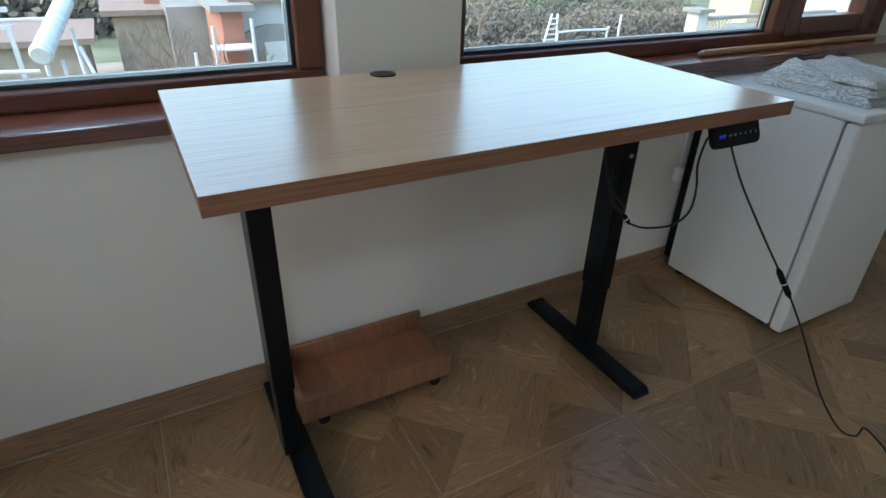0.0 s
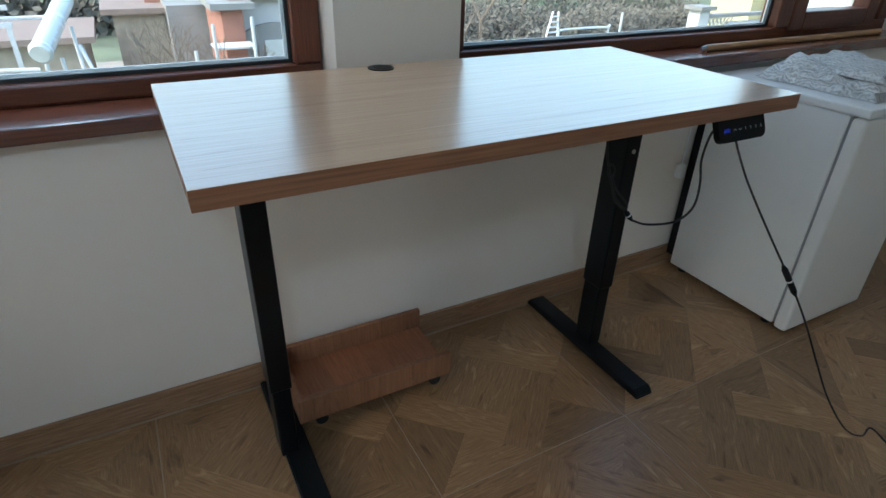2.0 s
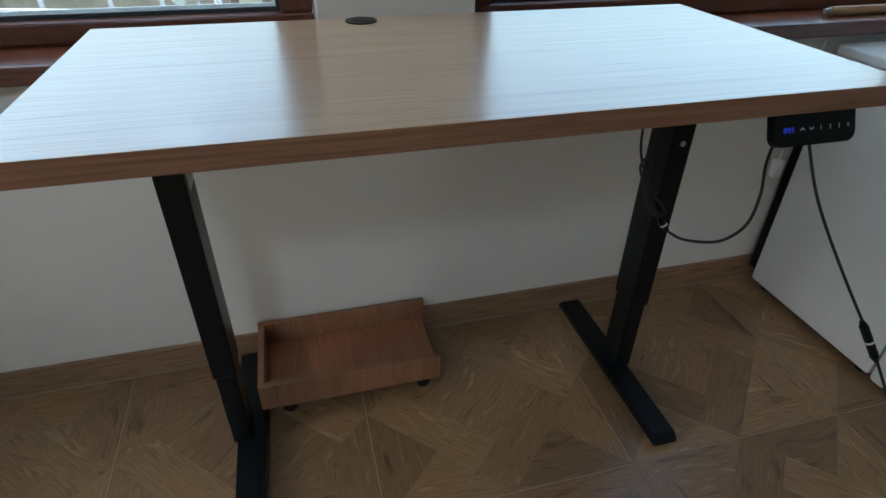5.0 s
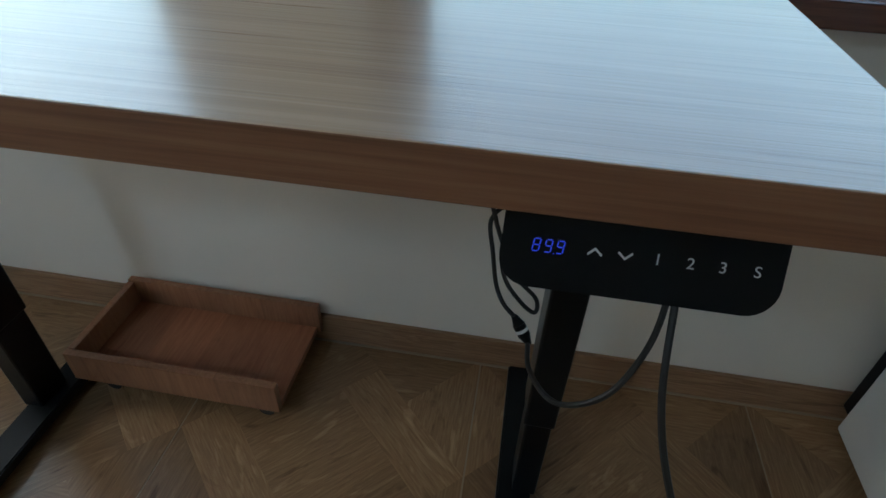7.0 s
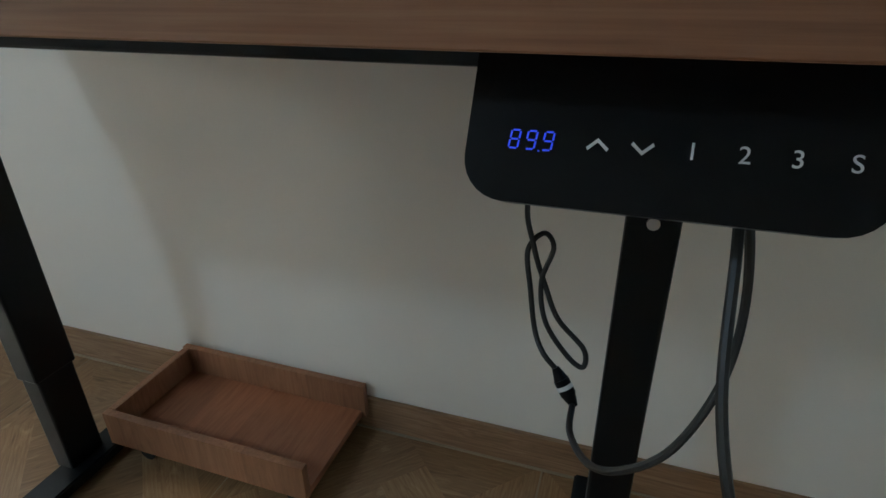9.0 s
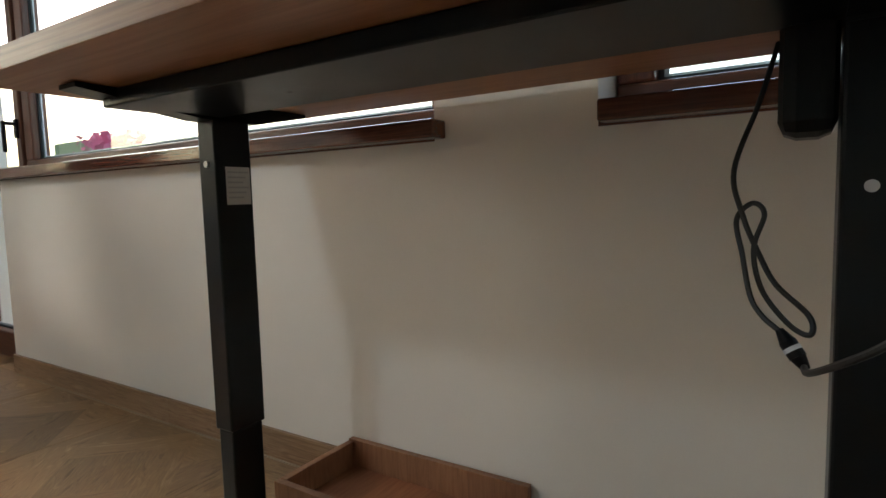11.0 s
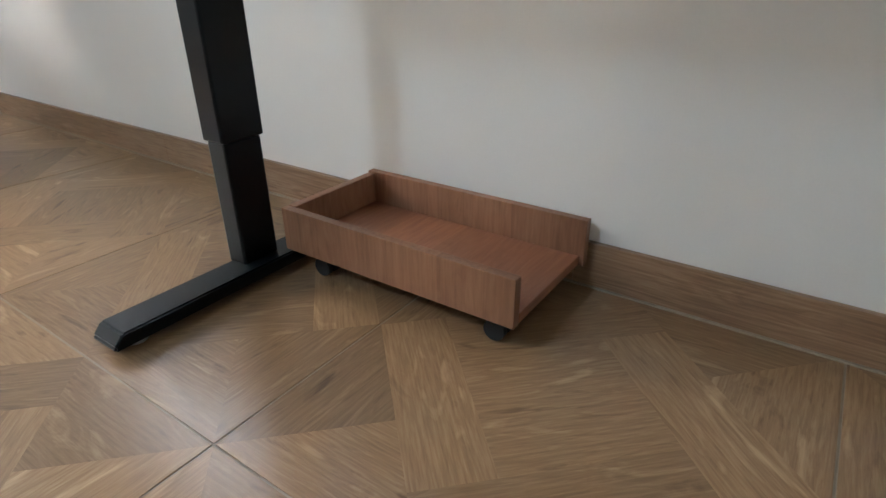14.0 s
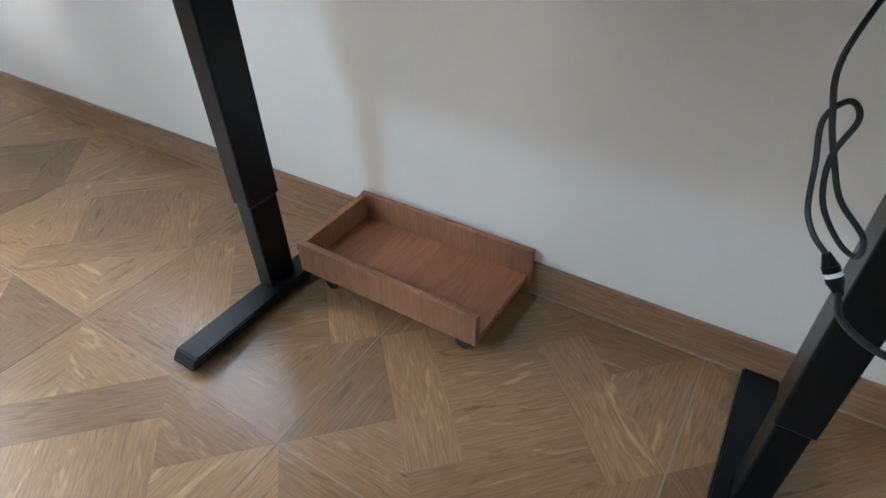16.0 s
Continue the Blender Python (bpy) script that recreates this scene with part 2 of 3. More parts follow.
def tube(bm, pts, r, n=8, steps=8):
    line = smooth_line(pts, steps)
    rings, side = [], None
    for i, p in enumerate(line):
        way = (line[min(i + 1, len(line) - 1)] - line[max(i - 1, 0)]).normalized()
        if side is None:
            side = way.orthogonal().normalized()
        side = (side - way * side.dot(way)).normalized()
        other = way.cross(side)
        rings.append([bm.verts.new(p + r * (math.cos(a) * side + math.sin(a) * other)) for a in (2 * math.pi * k / n for k in range(n))])
    for ra, rb in zip(rings, rings[1:]):
        for k in range(n):
            bm.faces.new((ra[k], ra[(k + 1) % n], rb[(k + 1) % n], rb[k]))
    bm.faces.new(rings[0][::-1])
    bm.faces.new(rings[-1])
    return bm


def prism(bm, outline, depth, m):
    """An outline in its own x, y plane, drawn out to a depth and laid by m."""
    lo = [bm.verts.new(m @ Vector((x, y, 0))) for x, y in outline]
    hi = [bm.verts.new(m @ Vector((x, y, depth))) for x, y in outline]
    bm.faces.new(lo[::-1])
    bm.faces.new(hi)
    for i in range(len(lo)):
        j = (i + 1) % len(lo)
        bm.faces.new((lo[i], lo[j], hi[j], hi[i]))
    return bm


def part(name, bm, material, parent=None, label="", smooth=False):
    me = bpy.data.meshes.new(name)
    bmesh.ops.recalc_face_normals(bm, faces=bm.faces)
    bm.to_mesh(me)
    bm.free()
    if smooth:
        me.polygons.foreach_set("use_smooth", [True] * len(me.polygons))
        me.set_sharp_from_angle(angle=radians(40))
    me.materials.append(M[material])
    ob = new(name, me)
    if parent is not None:
        ob.parent = parent
    if label:
        ob["label"] = label
    return ob


def thing(name, label, category, group="", kind="", at=(0, 0, 0)):
    """An Empty at a thing's base. Parts of it are built in world measures less `at`."""
    ob = new(name)
    ob.empty_display_size = 0.1
    ob.location = at
    return tagged(ob, label, category, group, kind)


def structure(name, bm, material, label, category):
    return tagged(part(name, bm, material), label, category, kind="structure")


# ---- the room's shell ----
XL, XR, YB, ZC = -2.45, 3.40, -2.3, 2.6
WX0, WX1, WZ0, WZ1 = -0.33, 0.27, 1.95, 2.5      # small high window, unseen, added behind the walk for the south lamp
EY0, EY1, EZ0, EZ1 = -1.95, -0.75, 0.9, 2.3       # unseen window added in the west wall to light the left side
SILL = 0.841            # top of the sills
PIL0, PIL1 = 0.780, 1.121
DOOR0, DOOR1 = -2.06, -1.348
HEAD = 2.25
structure("wall_north", boxes((DOOR1, XR, 0, 0.30, -0.01, SILL - 0.04)), "wall", "white painted wall under the windows with soft shadows", "wall")
structure("wall_pillar", boxes((PIL0, PIL1, 0, 0.30, SILL - 0.04, HEAD)), "wall", "white painted pillar between the two windows", "wall")
structure("wall_lintel", boxes((DOOR0, XR, 0, 0.30, HEAD, ZC)), "wall", "white painted wall above the windows", "wall")
structure("wall_corner", boxes((XL, DOOR0, 0, 0.30, -0.01, ZC)), "wall", "white painted wall beside the balcony door", "wall")
structure("wall_west", boxes((XL - 0.2, XL, YB, EY0, -0.01, ZC), (XL - 0.2, XL, EY1, 0.30, -0.01, ZC), (XL - 0.2, XL, EY0, EY1, -0.01, EZ0), (XL - 0.2, XL, EY0, EY1, EZ1, ZC)), "wall", "white painted side wall with one added window, unseen", "wall")
structure("wall_east", boxes((XR, XR + 0.5, YB, 0.30, -0.01, ZC)), "wall", "white painted side wall", "wall")
structure("wall_south", boxes((XL - 0.2, WX0, YB - 0.2, YB, -0.01, ZC), (WX1, XR + 0.2, YB - 0.2, YB, -0.01, ZC), (WX0, WX1, YB - 0.2, YB, -0.01, WZ0), (WX0, WX1, YB - 0.2, YB, WZ1, ZC)), "wall", "plain white back wall, unseen, with one added window", "wall")
structure("ceiling", boxes((XL - 0.2, XR + 0.2, YB - 0.2, 0.30, ZC, ZC + 0.15)), "ceiling", "plain white painted ceiling", "ceiling")

# skirting: long wood-look lengths with a fine pale joint at the foot
bb = tagged(new("baseboard"), "brown wood-look tile skirting along the wall", "baseboard", kind="structure")
for x0, x1 in ((DOOR1 + 0.002, -0.23), (-0.2296, 0.97), (0.9704, 2.17), (2.1704, XR - 0.001)):
    part("skirting_tile", boxes((x0, x1, -0.012, -0.0005, 0.003, 0.081), bevel=0.0015), "base", bb)
part("skirting_tile", boxes((XL + 0.001, DOOR0 - 0.03, -0.012, -0.0005, 0.003, 0.081), bevel=0.0015), "base", bb)
part("skirting_tile", boxes((XL + 0.0005, XL + 0.012, YB, -0.013, 0.003, 0.081), bevel=0.0015), "base", bb)
part("grout_line", boxes((DOOR1 + 0.002, XR, -0.0155, -0.0005, 0.0, 0.0028)), "grout", bb)


# ---- windows ----
def stick(x0, x1, z0, z1, y0, y1, vertical, parent, name="window_frame"):
    return part(name, boxes((x0, x1, y0, y1, z0, z1), bevel=0.006), "frame_v" if vertical else "frame", parent)


def glazed(win, x0, x1, z0, z1, y=0.135):
    """A pane with its dark gasket and pale spacer round it."""
    g = part("pane", boxes((x0, x1, y, y + 0.006, z0, z1)), "glass", win)
    g.visible_shadow = False
    for mat_, d, t in (("gasket", 0.0, 0.009), ("spacer", 0.012, 0.016)):
        yy = y - 0.006 if mat_ == "gasket" else y + 0.008
        bm = boxes((x0, x1, yy, yy + 0.005, z0 - 0.002, z0 + t), (x0, x1, yy, yy + 0.005, z1 - t, z1 + 0.002),
                   (x0 - 0.002, x0 + t, yy, yy + 0.005, z0 + t, z1 - t), (x1 - t, x1 + 0.002, yy, yy + 0.005, z0 + t, z1 - t))
        part("gasket" if mat_ == "gasket" else "spacer", bm, mat_, g)
    return g


def window(number, x0, x1, mullions, label):
    w = tagged(new(f"window_{number}"), label, "window", kind="structure")
    z0, z1, w0 = SILL, HEAD, 0.07
    stick(x0, x1, z0, z0 + 0.045, 0.10, 0.17, False, w)
    stick(x0, x1, z1 - 0.06, z1, 0.10, 0.17, False, w)
    stick(x0, x0 + w0, z0 + 0.045, z1 - 0.06, 0.10, 0.17, True, w)
    stick(x1 - w0, x1, z0 + 0.045, z1 - 0.06, 0.10, 0.17, True, w)
    edges = [x0 + w0] + [e for m in mullions for e in m] + [x1 - w0]
    for a, c in mullions:
        stick(a, c, z0 + 0.045, z1 - 0.06, 0.092, 0.17, True, w)
    for a, c in zip(edges[::2], edges[1::2]):
        glazed(w, a, c, z0 + 0.045, z1 - 0.06)
    return w


def sill(x0, x1, inner0, inner1):
    bm = boxes((x0, x1, -0.05, 0.0, SILL - 0.037, SILL), bevel=0.004)
    box(bm, inner0, inner1, 0.0, 0.299, SILL - 0.0395, SILL - 0.0005)
    return structure("window_sill", bm, "sill", "dark reddish-brown varnished wooden window sill", "window sill")


win1 = window(1, -1.346, PIL0 - 0.003, [], "wide fixed window in a dark mahogany frame")
win2 = window(2, PIL1 + 0.003, XR - 0.02, [(2.585, 2.665)], "wide mahogany window with a narrow opening sash")
# the narrow sash stands proud of its frame
sash = [(2.665, 2.745, 0.085, 0.16, SILL + 0.03, HEAD - 0.03), (3.175, 3.255, 0.085, 0.16, SILL + 0.03, HEAD - 0.03)]
for d in sash:
    part("sash_stile", boxes(d, bevel=0.006), "frame_v", win2)
part("sash_rail", boxes((2.745, 3.175, 0.085, 0.16, SILL + 0.03, SILL + 0.10), bevel=0.006), "frame", win2)
sill(-1.385, PIL0 + 0.028, -1.346, PIL0)
sill(PIL1 + 0.012, XR - 0.03, PIL1, XR - 0.001)

# added window behind the walk, unseen; an opening for the south lamp
win3 = tagged(new("window_3"), "unseen mahogany-framed window added in the back wall to house a lamp", "window", kind="structure")
for d, up in (((WX0, WX1, YB - 0.15, YB - 0.09, WZ0, WZ0 + 0.06), False), ((WX0, WX1, YB - 0.15, YB - 0.09, WZ1 - 0.06, WZ1), False),
              ((WX0, WX0 + 0.06, YB - 0.15, YB - 0.09, WZ0 + 0.06, WZ1 - 0.06), True), ((WX1 - 0.06, WX1, YB - 0.15, YB - 0.09, WZ0 + 0.06, WZ1 - 0.06), True)):
    part("window_frame", boxes(d, bevel=0.006), "frame_v" if up else "frame", win3)
pane3 = part("pane", boxes((WX0 + 0.06, WX1 - 0.06, YB - 0.123, YB - 0.117, WZ0 + 0.06, WZ1 - 0.06)), "glass", win3)
pane3.visible_shadow = False
# added west window, out of view, an opening for extra light
win4 = tagged(new("window_4"), "unseen tall mahogany-framed window added in the side wall for light", "window", kind="structure")
for d, up in (((XL - 0.15, XL - 0.09, EY0, EY1, EZ0, EZ0 + 0.06), False), ((XL - 0.15, XL - 0.09, EY0, EY1, EZ1 - 0.06, EZ1), False),
              ((XL - 0.15, XL - 0.09, EY0, EY0 + 0.06, EZ0 + 0.06, EZ1 - 0.06), True), ((XL - 0.15, XL - 0.09, EY1 - 0.06, EY1, EZ0 + 0.06, EZ1 - 0.06), True)):
    part("window_frame", boxes(d, bevel=0.006), "frame_v" if up else "frame", win4)
pane4 = part("pane", boxes((XL - 0.123, XL - 0.117, EY0 + 0.06, EY1 - 0.06, EZ0 + 0.06, EZ1 - 0.06)), "glass", win4)
pane4.visible_shadow = False


# balcony door
door = tagged(new("door_1"), "glazed mahogany balcony door beside the window", "door", kind="structure")
stick(DOOR0, DOOR0 + 0.09, 0.0, HEAD, 0.09, 0.18, True, door, "door_jamb")
stick(DOOR1 - 0.05, DOOR1 - 0.001, 0.0, HEAD, 0.09, 0.18, True, door, "door_jamb")
stick(DOOR0 + 0.09, DOOR1 - 0.05, 0.0, 0.12, 0.09, 0.18, False, door, "threshold")
stick(DOOR0 + 0.09, DOOR1 - 0.05, HEAD - 0.1, HEAD, 0.09, 0.18, False, door, "door_rail")
stick(DOOR0 + 0.09, DOOR1 - 0.05, 0.78, 0.86, 0.09, 0.18, False, door, "door_rail")
glazed(door, DOOR0 + 0.09, DOOR1 - 0.05, 0.12, 0.78)
glazed(door, DOOR0 + 0.09, DOOR1 - 0.05, 0.86, HEAD - 0.1)
bm = bmesh.new()
box(bm, DOOR1 - 0.038, DOOR1 - 0.012, 0.078, 0.09, 0.98, 1.06, bevel=0.004)
cyl(bm, (DOOR1 - 0.025, 0.08, 1.04), (DOOR1 - 0.025, 0.04, 1.04), 0.008, n=12)
box(bm, DOOR1 - 0.035, DOOR1 - 0.015, 0.032, 0.046, 0.92, 1.05, bevel=0.005)
part("door_handle", bm, "plastic", door, "black lever handle")

# ---- standing desk ----
DX0, DX1, DY0, DY1, DZ = 0.367, 1.597, -0.650, -0.056, 0.903
desk = thing("standing_desk", "height-adjustable desk with an oak-look top on black steel legs", "desk", at=(0, 0, 0))
bm = bmesh.new()
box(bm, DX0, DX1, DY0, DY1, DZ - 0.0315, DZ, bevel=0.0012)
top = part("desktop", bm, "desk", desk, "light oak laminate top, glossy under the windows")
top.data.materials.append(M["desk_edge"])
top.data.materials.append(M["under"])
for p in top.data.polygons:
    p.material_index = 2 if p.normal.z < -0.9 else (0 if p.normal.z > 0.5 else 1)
GX, GY = 0.858, -0.090
bm = bmesh.new()
cyl(bm, (GX, GY, DZ - 0.03), (GX, GY, DZ + 0.0022), 0.031, n=36)
part("grommet", bm, "plastic", desk, "round black cable grommet")
bm = bmesh.new()
cyl(bm, (GX + 0.004, GY, DZ), (GX + 0.004, GY, DZ + 0.003), 0.022, n=24)
part("grommet_cap", bm, "rubber", desk)
LEGS = (0.489, 1.480)
COL_Y = -0.290
for lx, fx in zip(LEGS, (0.507, 1.462)):
    part("outer_column", boxes((lx - 0.025, lx + 0.025, COL_Y - 0.04, COL_Y + 0.04, 0.245, DZ - 0.056), bevel=0.004), "black", desk)
    part("inner_column", boxes((lx - 0.0215, lx + 0.0215, COL_Y - 0.0355, COL_Y + 0.0355, 0.03, 0.245), bevel=0.004), "black", desk)
    # foot with a chamfered nose at each end
    side = [(-0.568, 0.012), (-0.568, 0.020), (-0.553, 0.036), (-0.035, 0.036), (-0.022, 0.020), (-0.022, 0.012)]
    bm = prism(bmesh.new(), side, 0.062, Matrix(((0, 0, 1, fx - 0.031), (1, 0, 0, 0), (0, 1, 0, 0), (0, 0, 0, 1))))
    bmesh.ops.recalc_face_normals(bm, faces=bm.faces)
    bmesh.ops.bevel(bm, geom=list(bm.edges), offset=0.003, segments=2, affect="EDGES")
    part("foot", bm, "black", desk, "flat black steel foot")
    for fy in (-0.525, -0.06):
        bm = bmesh.new()
        cyl(bm, (fx, fy, 0.0), (fx, fy, 0.013), 0.017, n=20)
        part("levelling_pad", bm, "steel", desk)
    # arm under the top, thinner towards its ends
    arm = [(-0.56, DZ - 0.033), (-0.56, DZ - 0.040), (COL_Y - 0.06, DZ - 0.066), (COL_Y + 0.06, DZ - 0.066), (-0.10, DZ - 0.040), (-0.10, DZ - 0.033)]
    part("side_arm", prism(bmesh.new(), arm, 0.05, Matrix(((0, 0, 1, lx - 0.025), (1, 0, 0, 0), (0, 1, 0, 0), (0, 0, 0, 1)))), "black", desk)
    bm = bmesh.new()
    bz = 0.758 if lx < 1 else 0.685
    cyl(bm, (lx, COL_Y - 0.0405, bz), (lx, COL_Y - 0.0435, bz), 0.006, n=16)
    part("bolt", bm, "steel", desk)
part("crossbeam", boxes((LEGS[0] - 0.02, LEGS[1] + 0.02, COL_Y - 0.21, COL_Y - 0.02, DZ - 0.060, DZ - 0.033), bevel=0.003), "black", desk)
bm = boxes((LEGS[1] - 0.078, LEGS[1] - 0.0265, COL_Y - 0.035, COL_Y + 0.035, 0.735, DZ - 0.034), bevel=0.016)
part("motor_housing", bm, "plastic", desk, "black motor housing beside the column")
st = part("sticker", boxes((LEGS[0] + 0.0252, LEGS[0] + 0.0258, COL_Y - 0.020, COL_Y + 0.034, 0.682, 0.753)), "sticker", desk, "pale printed rating sticker")
for k in range(6):
    z = 0.743 - 0.0095 * k
    part("print_bar", boxes((LEGS[0] + 0.0259, LEGS[0] + 0.0262, COL_Y - 0.016, COL_Y + 0.03 - 0.006 * (k % 3), z - 0.0016, z + 0.0016)), "bar", st)

# control panel under the front edge
PX0, PX1 = 1.387, 1.540
panel = part("control_panel", bmesh.new(), "plastic", desk, "black touch control panel with a blue display")
PT, PB = Vector((0, -0.613, 0.8705)), Vector((0, -0.638, 0.8145))
down = (PB - PT).normalized()
out = Vector((1, 0, 0)).cross(down).normalized()
if out.y > 0:
    out = -out
face = Matrix(((1, 0, 0, PX0), (0, -down.y, out.y, PT.y), (0, -down.z, out.z, PT.z), (0, 0, 0, 1)))   # x along, y up the face, z out of it
H = (PB - PT).length
outline = [(0.003, 0.0)]
for cx, sgn in ((0.019, -1), (PX1 - PX0 - 0.019, 1)):
    arc = [(cx + sgn * 0.017 * math.cos(a), -H + 0.017 - 0.017 * math.sin(a)) for a in np.linspace(0, math.pi / 2, 8)]
    outline += arc if sgn < 0 else arc[::-1]
outline += [(PX1 - PX0 - 0.003, 0.0)]
bm = prism(bmesh.new(), outline, 0.014, face @ Matrix.Translation((0, 0, -0.014)))
bmesh.ops.recalc_face_normals(bm, faces=bm.faces)
bm.to_mesh(panel.data)
bm.free()


def glyph(text, x, y, size):
    cu = bpy.data.curves.new("glyph", "FONT")
    cu.body, cu.size, cu.align_x, cu.align_y, cu.extrude = text, size, "CENTER", "CENTER", 0.0002
    tmp = bpy.data.objects.new("glyph", cu)
    me = bpy.data.meshes.new_from_object(tmp)
    bpy.data.objects.remove(tmp)
    bpy.data.curves.remove(cu)
    me.materials.clear()
    me.materials.append(M["print"])
    me.transform(face @ Matrix.Translation((x - PX0, y, 0.0004)))
    ob = new("printed_key", me)
    ob.parent = panel
    return ob


KY = -0.0367
for text, x in (("1", 1.473), ("2", 1.490), ("3", 1.5065), ("S", 1.524)):
    glyph(text, x, KY, 0.0088)
for x, sgn in ((1.440, 1), (1.456, -1)):
    bm = bmesh.new()
    for s in (-1, 1):
        c = [(x - PX0, KY + sgn * 0.0025), (x - PX0, KY + sgn * 0.0010), (x - PX0 + s * 0.0035, KY - sgn * 0.0022), (x - PX0 + s * 0.0041, KY - sgn * 0.0011)]
        prism(bm, c, 0.0004, face @ Matrix.Translation((0, 0, 0.0001)))
    part("printed_arrow", bm, "print", panel)
SEG = {"8": "abcdefg", "9": "abcdfg"}


def seven(ch, x):
    bm = bmesh.new()
    w, hh, t = 0.0035, 0.0035, 0.00065
    for s in SEG[ch]:
        cx, cy, horiz = {"a": (0, hh, 1), "g": (0, 0, 1), "d": (0, -hh, 1), "f": (-w / 2, hh / 2, 0), "b": (w / 2, hh / 2, 0), "e": (-w / 2, -hh / 2, 0), "c": (w / 2, -hh / 2, 0)}[s]
        lw, lh = (w * 0.75 / 2, t / 2) if horiz else (t / 2, hh * 0.8 / 2)
        pts = [(x - PX0 + cx + a * lw + 0.12 * (cy + c * lh), KY + cy + c * lh) for a, c in ((-1, -1), (1, -1), (1, 1), (-1, 1))]
        prism(bm, pts, 0.0003, face @ Matrix.Translation((0, 0, 0.0001)))
    part("display_digit", bm, "digit", panel)


for ch, x in (("8", 1.4085), ("9", 1.4150), ("9", 1.4215)):
    seven(ch, x)
bm = prism(bmesh.new(), [(1.4182 - PX0 + dx, KY - 0.004 + dy) for dx, dy in ((-0.0003, -0.0003), (0.0003, -0.0003), (0.0003, 0.0003), (-0.0003, 0.0003))], 0.0003, face @ Matrix.Translation((0, 0, 0.0001)))
part("display_point", bm, "digit", panel)


# ---- cables ----
def cable(name, pts, r, label, plug=None, steps=8):
    ob = thing(name, label, "cable")
    part("cord", tube(bmesh.new(), pts, r, steps=steps), "cable", ob, smooth=True)
    if plug:
        a, c = Vector(plug[0]), Vector(plug[1])
        way = (c - a).normalized()
        bm = bmesh.new()
        cyl(bm, a, a + way * 0.012, 0.0035, 0.007, n=14)
        cyl(bm, a + way * 0.012, c - way * 0.012, 0.0075, n=14)
        cyl(bm, c - way * 0.012, c, 0.007, 0.0035, n=14)
        cn = part("connector", bm, "plastic", ob, smooth=True)
        bm = bmesh.new()
        mid = (a + c) / 2
        cyl(bm, mid - way * 0.002, mid + way * 0.002, 0.0079, n=14)
        part("connector_ring", bm, "print", cn)
    return ob


cable("coiled_cable", [(1.401, -0.30, 0.834), (1.386, -0.316, 0.774), (1.367, -0.349, 0.705), (1.376, -0.358, 0.66), (1.392, -0.367, 0.621), (1.407, -0.376, 0.594), (1.434, -0.379, 0.567),
                      (1.435, -0.386, 0.551), (1.418, -0.38, 0.558), (1.395, -0.376, 0.589), (1.387, -0.367, 0.627), (1.395, -0.358, 0.66), (1.384, -0.351, 0.671), (1.371, -0.359, 0.655),
                      (1.378, -0.373, 0.621), (1.386, -0.382, 0.583), (1.397, -0.395, 0.567), (1.411, -0.402, 0.556)], 0.0026,
      "black cable knotted into a coil under the desk", ((1.411, -0.402, 0.557), (1.433, -0.414, 0.526)))
cable("control_cable", [(1.431, -0.413, 0.528), (1.434, -0.46, 0.536), (1.453, -0.515, 0.561), (1.477, -0.534, 0.583), (1.504, -0.535, 0.613), (1.526, -0.518, 0.66), (1.531, -0.502, 0.712), (1.515, -0.52, 0.782), (1.483, -0.565, 0.838)], 0.0030,
      "black cable looping from the connector up to the control panel")
cable("power_cable", [(1.497, -0.575, 0.842), (1.500, -0.600, 0.79), (1.502, -0.640, 0.73), (1.521, -0.672, 0.672), (1.567, -0.709, 0.584), (1.630, -0.752, 0.474), (1.682, -0.797, 0.362), (1.730, -0.838, 0.245), (1.768, -0.880, 0.145), (1.826, -0.925, 0.05),
                      (1.90, -0.945, 0.005), (1.955, -0.94, 0.0035), (1.935, -0.995, 0.0035), (1.90, -1.06, 0.0035), (1.86, -1.3, 0.0035), (1.95, -1.7, 0.0035)], 0.0025,
      "black power cable hanging from the desk to the floor", ((1.607, -0.735, 0.515), (1.647, -0.767, 0.437)))


# ---- crate on castors ----
crate = thing("wooden_crate", "low cherry-wood crate on black castors, open at one end", "crate")
CX0, CX1, CY0, CY1 = 0.534, 0.985, -0.254, -0.014
part("bottom", boxes((CX0, CX1, CY0 + 0.0165, CY1 - 0.0165, 0.046, 0.062), bevel=0.001), "crate_in", crate)
part("front_panel", boxes((CX0, CX1, CY0, CY0 + 0.016, 0.044, 0.121), bevel=0.0012), "crate", crate)
part("back_panel", boxes((CX0, CX1 + 0.008, CY1 - 0.016, CY1, 0.044, 0.125), bevel=0.0012), "crate", crate)
part("end_panel", boxes((CX0, CX0 + 0.016, CY0 + 0.0165, CY1 - 0.0165, 0.0625, 0.121), bevel=0.0012), "crate", crate)
for cx in (CX0 + 0.06, CX1 - 0.045):
    for cy in (CY0 + 0.035, CY1 - 0.04):
        bm = bmesh.new()
        cyl(bm, (cx, cy, 0.036), (cx, cy, 0.046), 0.02, n=18)
        box(bm, cx - 0.014, cx + 0.014, cy - 0.004, cy + 0.004, 0.014, 0.037, bevel=0.002)
        cs = part("castor", bm, "plastic", crate)
        for s in (-1, 1):
            bm = bmesh.new()
            cyl(bm, (cx + 0.004, cy + s * 0.005, 0.017), (cx + 0.004, cy + s * 0.016, 0.017), 0.017, n=20)
            part("wheel", bm, "rubber", cs)


